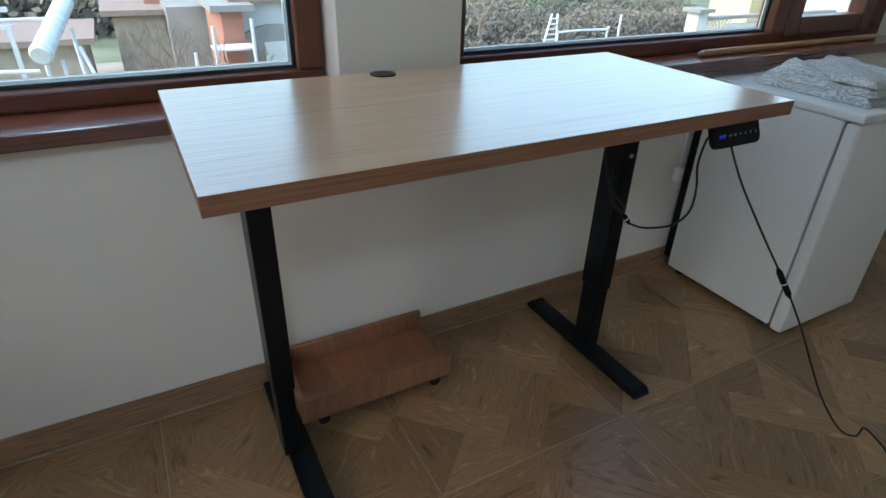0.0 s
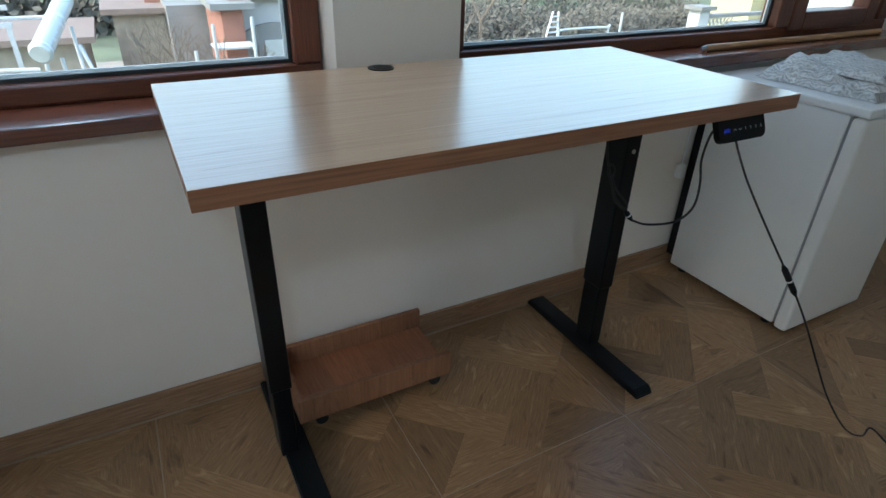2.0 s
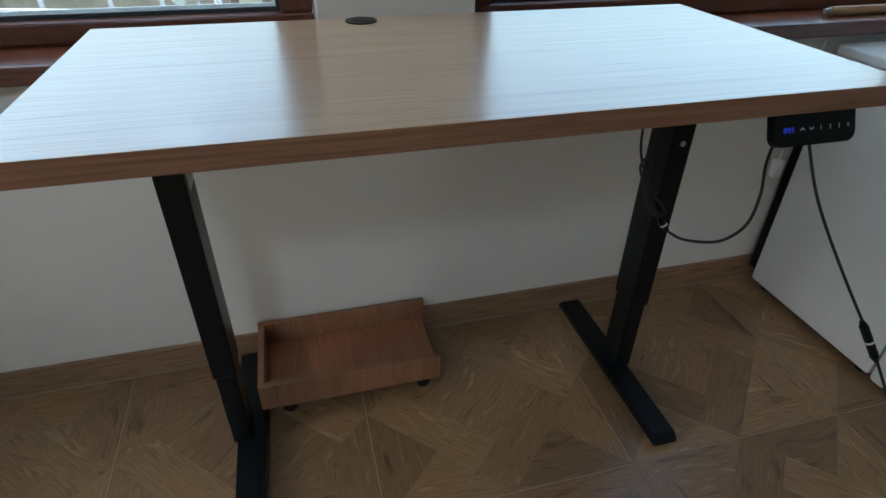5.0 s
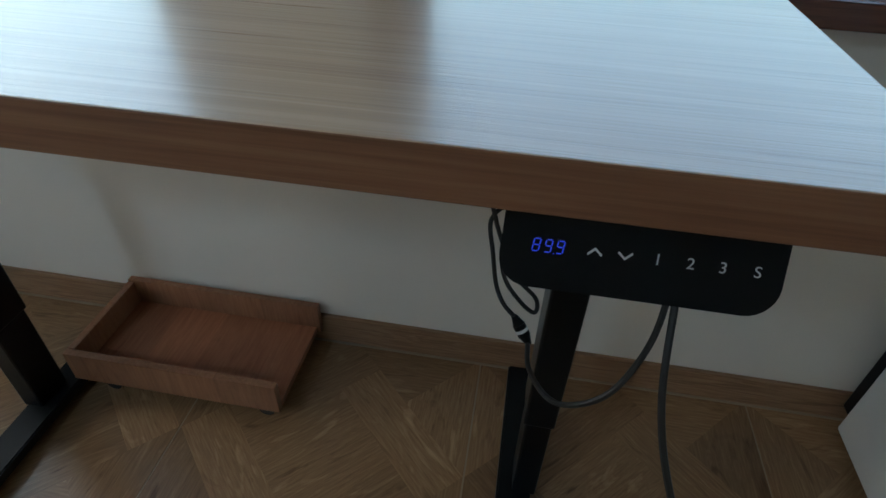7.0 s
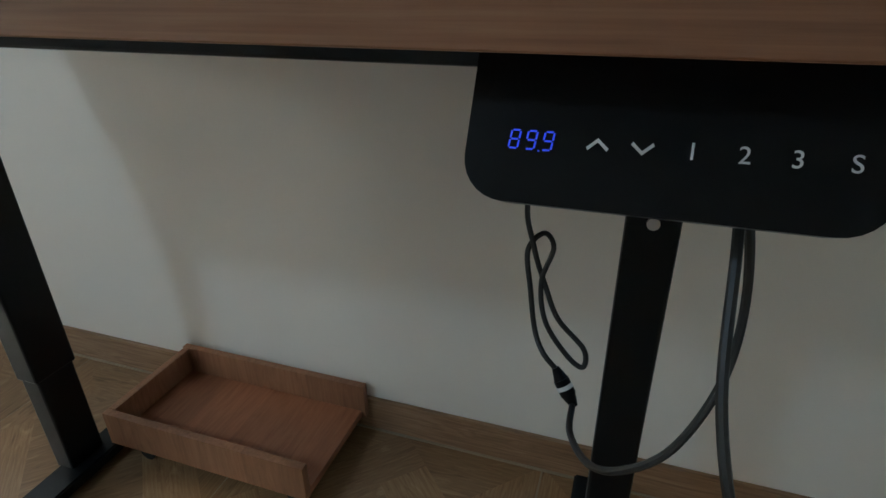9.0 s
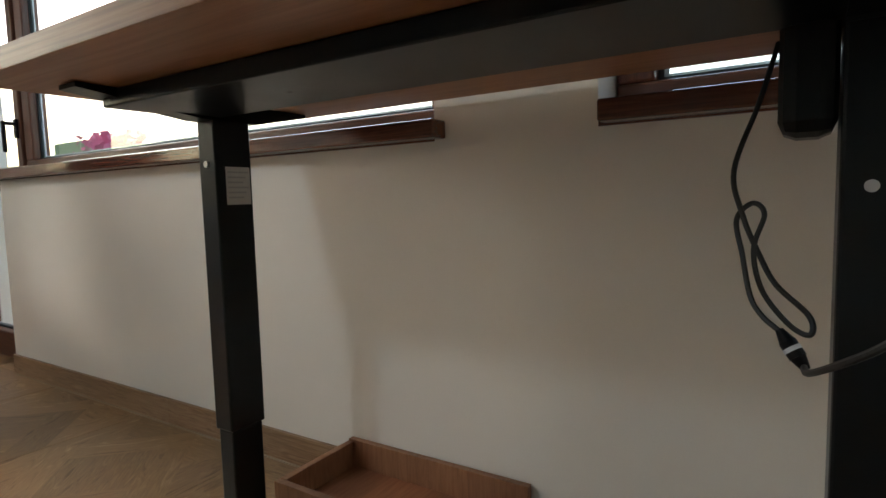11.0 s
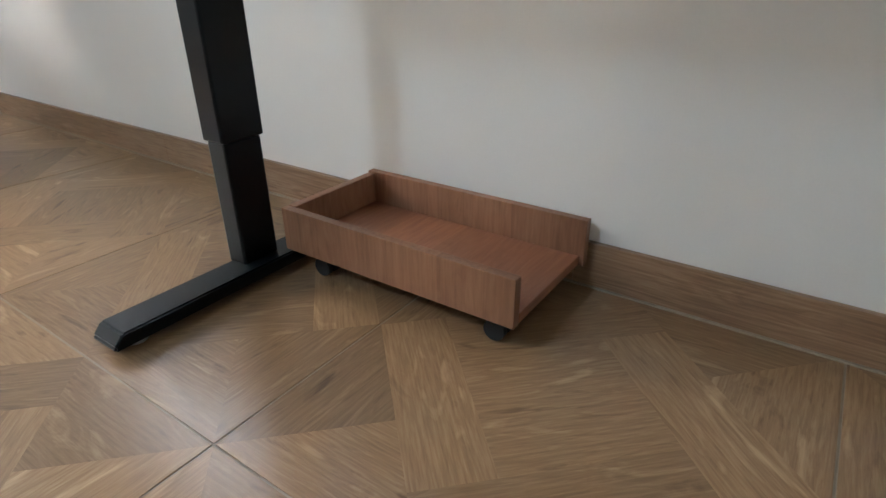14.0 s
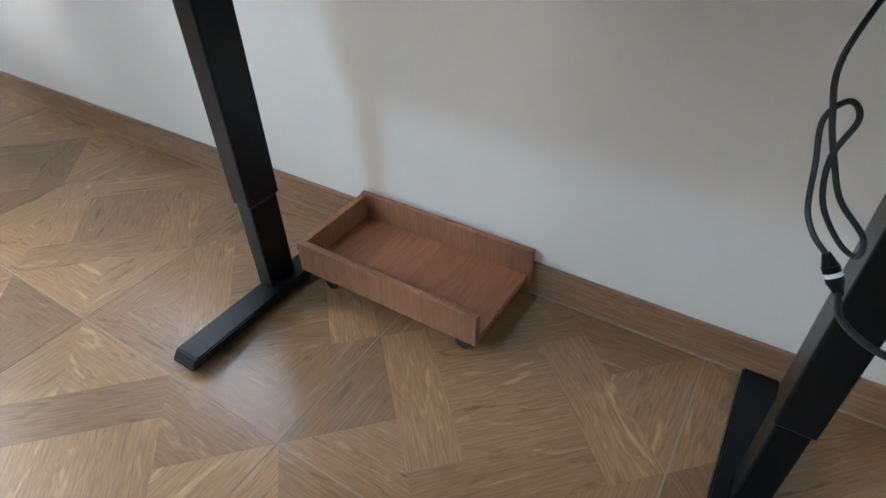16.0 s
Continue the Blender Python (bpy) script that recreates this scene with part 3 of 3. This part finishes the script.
# ---- small refrigerator ----
fridge = thing("small_fridge", "white under-counter refrigerator standing in the corner", "refrigerator")
FX0, FX1, FY0, FY1, FH = 2.113, 2.560, -0.562, -0.056, 0.786
part("body", boxes((FX0 + 0.004, FX1 - 0.004, FY0 + 0.052, FY1, 0.025, FH - 0.028), bevel=0.006), "white", fridge)
part("seal", boxes((FX0 + 0.012, FX1 - 0.012, FY0 + 0.043, FY0 + 0.0525, 0.03, FH - 0.034)), "seam", fridge)
part("door", boxes((FX0 + 0.002, FX1 - 0.002, FY0, FY0 + 0.0435, 0.018, FH - 0.032), bevel=0.010), "white", fridge)
part("worktop", boxes((FX0, FX1, FY0 - 0.004, FY1 + 0.005, FH - 0.0275, FH), bevel=0.006), "white", fridge, "white lid with rounded edges")
part("back_plate", boxes((FX0 + 0.02, FX1 - 0.02, FY1, FY1 + 0.042, 0.05, FH - 0.05), bevel=0.004), "plastic", fridge, "black condenser plate")
for fx in (FX0 + 0.04, FX1 - 0.04):
    for fy in (FY0 + 0.09, FY1 - 0.04):
        bm = bmesh.new()
        cyl(bm, (fx, fy, 0), (fx, fy, 0.026), 0.016, n=16)
        part("foot", bm, "rubber", fridge)
pipe = thing("wall_cable", "pale cable with a white plug beside the refrigerator", "cable")
part("cord", tube(bmesh.new(), [(2.098, -0.022, 0.79), (2.094, -0.022, 0.65), (2.088, -0.024, 0.50), (2.084, -0.026, 0.44)], 0.0026), "white", pipe, smooth=True)
part("plug", boxes((2.070, 2.098, -0.04, -0.012, 0.392, 0.448), bevel=0.005), "white", pipe, "white plastic plug")

# knitted throw, folded on the lid
blanket = thing("knitted_blanket", "grey and white knitted blanket folded on the refrigerator", "blanket")
for k, (z, in0, in1) in enumerate(((FH + 0.002, 0.0, 0.0), (FH + 0.026, 0.02, 0.015), (FH + 0.048, 0.045, 0.02))):
    bm = bmesh.new()
    nx, ny = 30, 22
    x0, x1, y0, y1 = FX0 + 0.075 + in0, FX1 - 0.02 - in1, FY0 + 0.03 + in1, FY1 - 0.09 - in0
    grid = {}
    for s in (0, 1):
        for i in range(nx + 1):
            for j in range(ny + 1):
                u, v = i / nx, j / ny
                e = min(u, 1 - u, v, 1 - v)
                wob = 0.016 * noise.noise(Vector((u * 5, v * 5, k * 7.0))) + 0.004 * noise.noise(Vector((u * 17, v * 17, k)))
                zz = z + (0.001 if not s else 0.024 * min(1, (e / 0.06)) ** 0.5 + wob * min(1, e / 0.04))
                bulge = 0.022 * noise.noise(Vector((u * 4, v * 4, 3.0 + k)))
                grid[s, i, j] = bm.verts.new((x0 + (x1 - x0) * u + bulge, y0 + (y1 - y0) * v + bulge, max(zz, z)))
    for s in (0, 1):
        for i in range(nx):
            for j in range(ny):
                q = (grid[s, i, j], grid[s, i + 1, j], grid[s, i + 1, j + 1], grid[s, i, j + 1])
                bm.faces.new(q if s else q[::-1])
    rim = [(i, 0) for i in range(nx)] + [(nx, j) for j in range(ny)] + [(i, ny) for i in range(nx, 0, -1)] + [(0, j) for j in range(ny, 0, -1)]
    for a, c in zip(rim, rim[1:] + rim[:1]):
        bm.faces.new((grid[0, a[0], a[1]], grid[0, c[0], c[1]], grid[1, c[0], c[1]], grid[1, a[0], a[1]]))
    part("fold", bm, "knit", blanket, smooth=True)

# rod lying on the sill
bm = bmesh.new()
cyl(bm, (2.12, 0.02, SILL + 0.0115), (3.22, 0.03, SILL + 0.0115), 0.0115, n=18)
rod = tagged(part("wooden_rod", bm, "rod", smooth=True), "pale wooden broom handle lying on the window sill", "rod")
bm = bmesh.new()
cyl(bm, (2.10, 0.02, SILL + 0.0115), (2.119, 0.02, SILL + 0.0115), 0.006, 0.0095, n=14)
part("rod_tip", bm, "steel", rod)


# ---- office chair ----
chair = thing("office_chair", "black office chair on a chrome five-star base", "chair", at=(-1.29, -0.44, 0))
bm = bmesh.new()
cyl(bm, (0, 0, 0.07), (0, 0, 0.40), 0.026, n=20)
part("gas_lift", bm, "chrome", chair, smooth=True)
for k in range(5):
    a = radians(48 + 72 * k)
    d = Vector((math.cos(a), math.sin(a), 0))
    s = Vector((-d.y, d.x, 0))
    part("base_spoke", tube(bmesh.new(), [d * 0.02 + Vector((0, 0, 0.11)), d * 0.15 + Vector((0, 0, 0.105)), d * 0.285 + Vector((0, 0, 0.072))], 0.014, n=12), "chrome", chair, smooth=True)
    bm = bmesh.new()
    c = d * 0.29
    for q in (-1, 1):
        cyl(bm, c + s * q * 0.006 + Vector((0, 0, 0.027)), c + s * q * 0.024 + Vector((0, 0, 0.027)), 0.027, n=22)
    box(bm, c.x - 0.012, c.x + 0.012, c.y - 0.012, c.y + 0.012, 0.03, 0.066, bevel=0.004)
    part("castor", bm, "rubber", chair, smooth=True)
part("seat", boxes((-0.24, 0.24, -0.24, 0.24, 0.41, 0.49), bevel=0.03), "fabric", chair, smooth=True)
bm = bmesh.new()
box(bm, 0.21, 0.26, -0.22, 0.22, 0.50, 1.02, bevel=0.024)
part("backrest", bm, "fabric", chair, smooth=True)
part("back_bar", tube(bmesh.new(), [(0.0, 0, 0.40), (0.2, 0, 0.42), (0.27, 0, 0.5), (0.272, 0, 0.7)], 0.016, n=10), "plastic", chair, smooth=True)

# ---- outdoors ----
GZ = -3.2
gr = bmesh.new()
n = 84
vs = [[None] * (n + 1) for _ in range(n + 1)]
for i in range(n + 1):
    for j in range(n + 1):
        x, y = -150 + 400 * i / n, -90 + 350 * j / n
        z = GZ + 0.5 * noise.noise(Vector((x * 0.05, y * 0.05, 0))) + (max(0, y - 32) * 0.22)
        vs[i][j] = gr.verts.new((x, y, z))
for i in range(n):
    for j in range(n):
        gr.faces.new((vs[i][j], vs[i + 1][j], vs[i + 1][j + 1], vs[i][j + 1]))
structure("ground", gr, "grass", "rough winter grass and garden ground outside", "ground")
structure("yard", boxes((-2, 9, 12, 20, GZ - 0.3, GZ + 0.45)), "earth", "pale trodden yard between the sheds", "yard")


def bare_tree(at, height, spread, seed, levels=5):
    """A leafless tree: a trunk and forking tapered limbs."""
    rng = random.Random(seed)
    tree = thing("bare_tree", "leafless garden tree with thin grey branches", "tree", group="garden trees", at=at)
    trunk, crown = bmesh.new(), bmesh.new()

    def grow(bm, p, way, length, r, level):
        q = p + way * length
        cyl(bm, p, q, r, r * 0.68, n=5, caps=False)
        if level == 0:
            return
        for _ in range(rng.choice((2, 3, 3))):
            turn = Vector((rng.uniform(-1, 1), rng.uniform(-1, 1), rng.uniform(-0.25, 0.8))) * spread
            grow(crown, q, (way + turn).normalized(), length * rng.uniform(0.6, 0.88), r * 0.62, level - 1)

    grow(trunk, Vector((0, 0, -0.1)), Vector((rng.uniform(-0.1, 0.1), 0, 1)).normalized(), height * 0.3, height * 0.022, levels)
    part("trunk", trunk, "bark", tree)
    part("crown", crown, "bark", tree)
    return tree


for k, (x, y, hgt) in enumerate(((0.9, 13, 2.6), (1.5, 11.5, 2.2), (2.4, 12.5, 2.4), (4.6, 12.6, 2.0), (9.0, 14, 3.2), (13.0, 19, 4.5), (17, 22, 5.0), (8, 24, 5.5), (22, 30, 6), (12, 31, 6.5), (3, 30, 6), (28, 34, 7), (18, 36, 7), (-2, 28, 5))):
    bare_tree((x, y, GZ + (max(0, y - 32) * 0.22)), hgt, 0.75, 20 + k, 5 if y < 25 else 4)


def leafy(name, label, category, at, size, count, seed, mat_, leaf=0.16):
    """A hedge or thicket: many small tilted leaf clumps in an uneven mass."""
    rng = random.Random(seed)
    V, F = [], []
    for _ in range(count):
        u, v, w = rng.uniform(-1, 1), rng.uniform(-1, 1), rng.random()
        hgt = 0.55 + 0.45 * noise.noise(Vector((u * 3, v * 3, seed)))
        p = Vector((at[0] + u * size[0], at[1] + v * size[1], at[2] + w * hgt * size[2] * (1.25 - 0.5 * max(abs(u), abs(v)))))
        a = Vector((rng.uniform(-1, 1), rng.uniform(-1, 1), rng.uniform(-1, 1))).normalized() * leaf
        c = a.orthogonal().normalized() * leaf * 0.6
        i = len(V)
        V += [p - a, p + c, p + a, p - c]
        F.append((i, i + 1, i + 2, i + 3))
    me = bpy.data.meshes.new(name)
    me.from_pydata([tuple(p) for p in V], [], F)
    me.materials.append(M[mat_])
    return tagged(new(name, me), label, category, kind="stuff")


leafy("hedge", "low clipped green hedge in the garden", "hedge", (10.0, 12.6, GZ + 1.0), (1.1, 0.5, 0.8), 4500, 3, "leaf", 0.07)
leafy("thicket", "grey-brown winter thicket on the slope", "bushes", (12, 40, GZ + 1.0), (26, 6, 7), 26000, 5, "scrub", 0.32)
leafy("green_bushes", "dull green bushes behind the garden", "bushes", (24, 27, GZ), (7, 4, 2.2), 9000, 6, "leaf", 0.2)
leafy("near_scrub", "tangled grey-green winter scrub at the garden edge", "bushes", (19, 22, GZ - 0.2), (10, 3.5, 2.6), 30000, 11, "scrub", 0.11)
leafy("dull_shrubs", "low dull green shrubs along the garden", "bushes", (16, 15.5, GZ - 0.1), (6, 1.5, 1.1), 9000, 12, "leaf", 0.08)
leafy("far_bushes", "brown scrub behind the sheds", "bushes", (0, 30, GZ), (9, 4, 4.5), 10000, 7, "scrub", 0.24)


def building(name, label, x0, x1, y0, y1, z1, mat_, roof=None, holes=()):
    ob = thing(name, label, "building")
    part("wall", boxes((x0, x1, y0, y1, GZ - 0.5, z1)), mat_, ob)
    if roof:
        part("roof", boxes((x0 - 0.25, x1 + 0.25, y0 - 0.25, y1 + 0.25, z1 + 0.002, z1 + 0.14)), roof, ob)
    for hx0, hx1, hz0, hz1 in holes:
        w = part("window", boxes((hx0, hx1, y0 - 0.03, y0 - 0.002, hz0, hz1)), "dark", ob)
        part("window_frame", boxes((hx0 - 0.06, hx0, y0 - 0.05, y0 - 0.002, hz0, hz1), (hx1, hx1 + 0.06, y0 - 0.05, y0 - 0.002, hz0, hz1),
                                   (hx0 - 0.06, hx1 + 0.06, y0 - 0.05, y0 - 0.002, hz1, hz1 + 0.06)), "render_white", w)
    return ob


wb = building("white_outhouse", "white rendered outhouse with an arched front", 2.95, 6.4, 14, 18, -0.42, "render_white", "roof")
arch = [(-0.95, 0), (0.95, 0)] + [(0.95 * math.cos(a), 1.0 + 0.55 * math.sin(a)) for a in np.linspace(0, math.pi, 14)]
part("arch_panel", prism(bmesh.new(), arch, 0.12, Matrix(((1, 0, 0, 3.75), (0, 0, -1, 13.99), (0, 1, 0, -2.5), (0, 0, 0, 1)))), "concrete", wb)
part("arch_door", boxes((3.45, 4.1, 13.80, 13.86, -2.4, -1.35)), "galv", wb)
building("red_annex", "low red plastered annex beside the outhouse", 2.45, 2.93, 13.4, 16, -0.55, "brickred", "concrete")
building("concrete_shed", "grey weathered concrete shed", 1.5, 2.6, 16.2, 19, -0.75, "concrete", None)
building("stone_shed", "ochre rubble-stone garden shed", 0.2, 1.48, 17, 20, -1.0, "stone", "roof")
building("long_wall_house", "low stone house beyond the yard", -6, -0.5, 15, 18, -1.35, "stone", "roof")
building("yellow_house", "yellow rendered house with white bays", 23.6, 36, 15, 17, 3.0, "render_yellow", "roof", [(25.6, 26.8, -1.0, 0.6)])
building("white_house", "tall white rendered house", 23.4, 27.0, 11.0, 12.6, 3.0, "render_white", "roof")
ch = thing("brick_chimney", "small red brick chimney with a cap", "chimney", at=(1.35, 18.3, -0.95))
part("stack", boxes((-0.25, 0.25, -0.25, 0.25, -0.1, 0.75)), "brickred", ch)
part("cap", boxes((-0.32, 0.32, -0.32, 0.32, 0.752, 0.85)), "concrete", ch)
car = thing("shed_canopy", "small lean-to canopy with a pale sheet roof", "canopy")
part("sheet", boxes((2.1, 3.0, 12.6, 13.3, -1.3, -1.26)), "render_white", car)
for x in (2.13, 2.97):
    part("post", boxes((x - 0.03, x + 0.03, 12.65, 12.71, GZ, -1.301)), "bark", car)
for x, y, t in ((1.95, 11.5, -0.6), (2.6, 10.8, -0.4), (1.5, 11, -1.0), (12.9, 11.4, -0.75)):
    bm = bmesh.new()
    cyl(bm, (x, y, GZ - 0.2), (x + 0.03, y, t), 0.035, n=10)
    tagged(part("garden_post", bm, "galv"), "thin grey upright garden post", "post", group="garden posts")

# stepladder
lad = thing("stepladder", "aluminium stepladder standing in the garden", "ladder")
for x, top_x in ((10.62, 11.02), (11.1, 11.22)):
    bm = bmesh.new()
    cyl(bm, (x, 11.9, -1.7), (top_x, 12.1, -0.75), 0.03, n=8)
    cyl(bm, (x, 11.9, -3.4), (x, 11.9, -1.7), 0.03, n=8)
    part("rail", bm, "galv", lad)
for k in range(7):
    t = k / 7
    part("rung", boxes((10.62 + 0.4 * t, 11.1 + 0.12 * t, 11.9 + 0.2 * t - 0.05, 11.9 + 0.2 * t + 0.05, -1.68 + 0.93 * t, -1.65 + 0.93 * t)), "galv", lad)
fr = thing("pipe_frame", "grey bent-pipe frame in the garden", "frame")
part("pipe", tube(bmesh.new(), [(10.4, 11, -3.3), (10.4, 11, -1.2), (10.5, 11, -1.05), (12.0, 11, -1.05), (12.1, 11, -1.2), (12.1, 11, -3.3)], 0.03), "galv", fr)

# garden wall with trellis and a capped post
fence = thing("garden_wall", "white garden wall with a diagonal trellis", "fence")
part("post", boxes((13.05, 13.4, 8.9, 9.25, GZ - 0.3, -0.42)), "render_white", fence)
part("post_cap", boxes((12.95, 13.5, 8.8, 9.35, -0.418, -0.33)), "concrete", fence)
part("panel", boxes((14.3, 19.0, 9.0, 9.12, GZ - 0.3, -0.75)), "render_white", fence)
part("coping", boxes((13.41, 19.0, 8.95, 9.18, -0.62, -0.54)), "concrete", fence)
for k in range(7):
    for s in (-1, 1):
        x = 13.45 + 0.14 * k
        part("trellis_slat", prism(bmesh.new(), [(x - s * 0.28 - 0.02, -1.35), (x - s * 0.28 + 0.02, -1.35), (x + s * 0.28 + 0.02, -0.65), (x + s * 0.28 - 0.02, -0.65)], 0.02,
                                   Matrix(((1, 0, 0, 0), (0, 0, -1, 9.08 + 0.022 * s), (0, 1, 0, 0), (0, 0, 0, 1)))), "render_white", fence)

# solar water heater on its stand
sol = thing("solar_water_heater", "white tilted solar water tank on a steel stand", "water heater")
ta, tb = Vector((-0.67, 8.0, -0.37)), Vector((-0.36, 9.95, 0.06))
wy = (tb - ta).normalized()
bm = bmesh.new()
cyl(bm, ta, tb, 0.135, n=36)
tk = part("tank", bm, "tank", sol, smooth=True)
bm = bmesh.new()
cyl(bm, ta - wy * 0.05, ta + wy * 0.03, 0.11, 0.142, n=36)
part("tank_cap", bm, "galv", sol, "grey steel end cap", smooth=True)
bm = bmesh.new()
cyl(bm, ta + wy * 0.04, ta + wy * 0.08, 0.139, n=36)
part("tank_band", bm, "galv", sol, smooth=True)
for p, q in (((-0.72, 8.1, -2.9), (-0.66, 8.2, -0.55)), ((-0.42, 8.1, -2.9), (-0.47, 8.3, -0.5)), ((-0.20, 8.6, -2.9), (-0.33, 9.4, -0.25)), ((-0.05, 8.2, -1.0), (-0.25, 8.9, -0.45)), ((0.05, 8.0, -2.9), (-0.05, 8.2, -1.0)),
             ((-3.5, 8.5, -0.55), (-0.75, 8.2, -0.62)), ((-3.5, 8.9, -0.05), (-0.6, 9.2, -0.08))):
    bm = bmesh.new()
    cyl(bm, p, q, 0.028, n=10)
    part("stand_tube", bm, "tank", sol)
building("flat_roof_annex", "flat-roofed annex carrying the water heater", -4.5, 0.6, 7.2, 10.4, -2.9, "render_white", None)
rail = thing("roof_railing", "white steel railing on the annex roof", "railing")
for z in (-0.12, 0.10):
    part("rail", boxes((-3.6, -0.95, 8.55, 8.62, z, z + 0.06)), "tank", rail)
for x in (-3.5, -2.6, -1.7, -1.0):
    part("baluster", boxes((x - 0.03, x + 0.03, 8.56, 8.61, -2.9, -0.121)), "tank", rail)

structure("balcony_parapet", boxes((-4.2, -1.3, 1.1, 1.25, GZ, 0.98)), "render_white", "pale rendered balcony parapet outside the door", "parapet")
structure("balcony_slab", boxes((-4.2, -1.0, 0.301, 1.25, -0.25, -0.05)), "concrete", "concrete balcony floor outside the door", "balcony")

# flowers on the outer ledge
led = structure("outer_ledge", boxes((-1.8, 3.4, 0.301, 0.52, SILL - 0.06, SILL - 0.01)), "concrete", "concrete ledge outside the windows", "ledge")
pot = thing("flower_pot", "pale green flower box with pink flowers on the outer ledge", "flower pot")
part("box", boxes((-1.62, -1.36, 0.33, 0.45, SILL - 0.0095, SILL + 0.15), bevel=0.01), "pot", pot)
rng = random.Random(9)
bm = bmesh.new()
for _ in range(420):
    p = Vector((rng.uniform(-1.42, -1.0), rng.uniform(0.33, 0.45), SILL + 0.02 + rng.random() * 0.15))
    a = Vector((rng.uniform(-1, 1), rng.uniform(-1, 1), rng.uniform(-1, 1))).normalized() * 0.018
    c = a.orthogonal().normalized() * 0.014
    bm.faces.new([bm.verts.new(v) for v in (p - a, p + c, p + a, p - c)])
part("blossom", bm, "petal", pot)

# ---- floor tiles, printed with a star parquet ----
floor = tagged(new("floor"), "glossy wood-look porcelain tiles printed with star parquet", "floor", kind="structure")
part("bedding", boxes((XL, XR, YB, 0.20, -0.03, -0.0009)), "grout", floor)
T, GAP = 0.587, 0.0016


def tile_mesh():
    me = bpy.data.meshes.new("tile")
    bm = bmesh.new()
    uv = bm.loops.layers.uv.new("UVMap")
    h = T / 2 - GAP

    def piece(pts, angle):
        f = bm.faces.new([bm.verts.new((x, y, 0.0)) for x, y in pts])
        if f.normal.z < 0 or sum(a[0] * b_[1] - b_[0] * a[1] for a, b_ in zip(pts, pts[1:] + pts[:1])) < 0:
            f.normal_flip()
        ca, sa = math.cos(radians(angle)), math.sin(radians(angle))
        for lp in f.loops:
            x, y = lp.vert.co.x, lp.vert.co.y
            lp[uv].uv = (x * ca + y * sa, -x * sa + y * ca)

    for k in range(4):
        c, s = [(1, 0), (0, 1), (-1, 0), (0, -1)][k]

        def r(p):
            return (p[0] * c - p[1] * s, p[0] * s + p[1] * c)
        # the corner beyond the diamond, halved along the diagonal
        piece([r(p) for p in ((h, 0), (h, h), (h / 2, h / 2))], 90 * k + 90)
        piece([r(p) for p in ((h, h), (0, h), (h / 2, h / 2))], 90 * k)
        # a plank along one side of the diamond
        w = h * 0.34
        a, b_ = Vector((h, 0)), Vector((0, h))
        d = (b_ - a).normalized()
        inn = Vector((-d.y, d.x))
        L = (b_ - a).length
        ww = w
        p0, p1 = a, a + d * (L - ww)
        piece([r(p) for p in (p0, p1, p1 + inn * ww, p0 + inn * ww)], 90 * k + 135)
    q = (math.sqrt(2) * h - 2 * h * 0.34) / math.sqrt(2)
    piece([(q, 0), (0, q), (-q, 0), (0, -q)], 45)
    # rounded rim down to the bed
    ring = [(h, h), (-h, h), (-h, -h), (h, -h)]
    for (x0, y0), (x1, y1) in zip(ring, ring[1:] + ring[:1]):
        f = bm.faces.new([bm.verts.new(p) for p in ((x0, y0, 0), (x1, y1, 0), (x1, y1, -0.006), (x0, y0, -0.006))])
        for lp in f.loops:
            lp[uv].uv = (lp.vert.co.x, lp.vert.co.y)
    bm.to_mesh(me)
    bm.free()
    me.materials.append(M["tile"])
    return me


tile = tile_mesh()
rng = random.Random(2)
for i in range(-7, 5):
    for j in range(-1, 4):
        x, y = 1.0745 + T * i, -0.2955 - T * j
        if x + T / 2 < XL or x - T / 2 > XR:
            continue
        t = new("tile", tile)
        t.parent = floor
        t.location, t.rotation_euler = (x, y, 0), (0, 0, radians(90 * rng.randrange(4)))
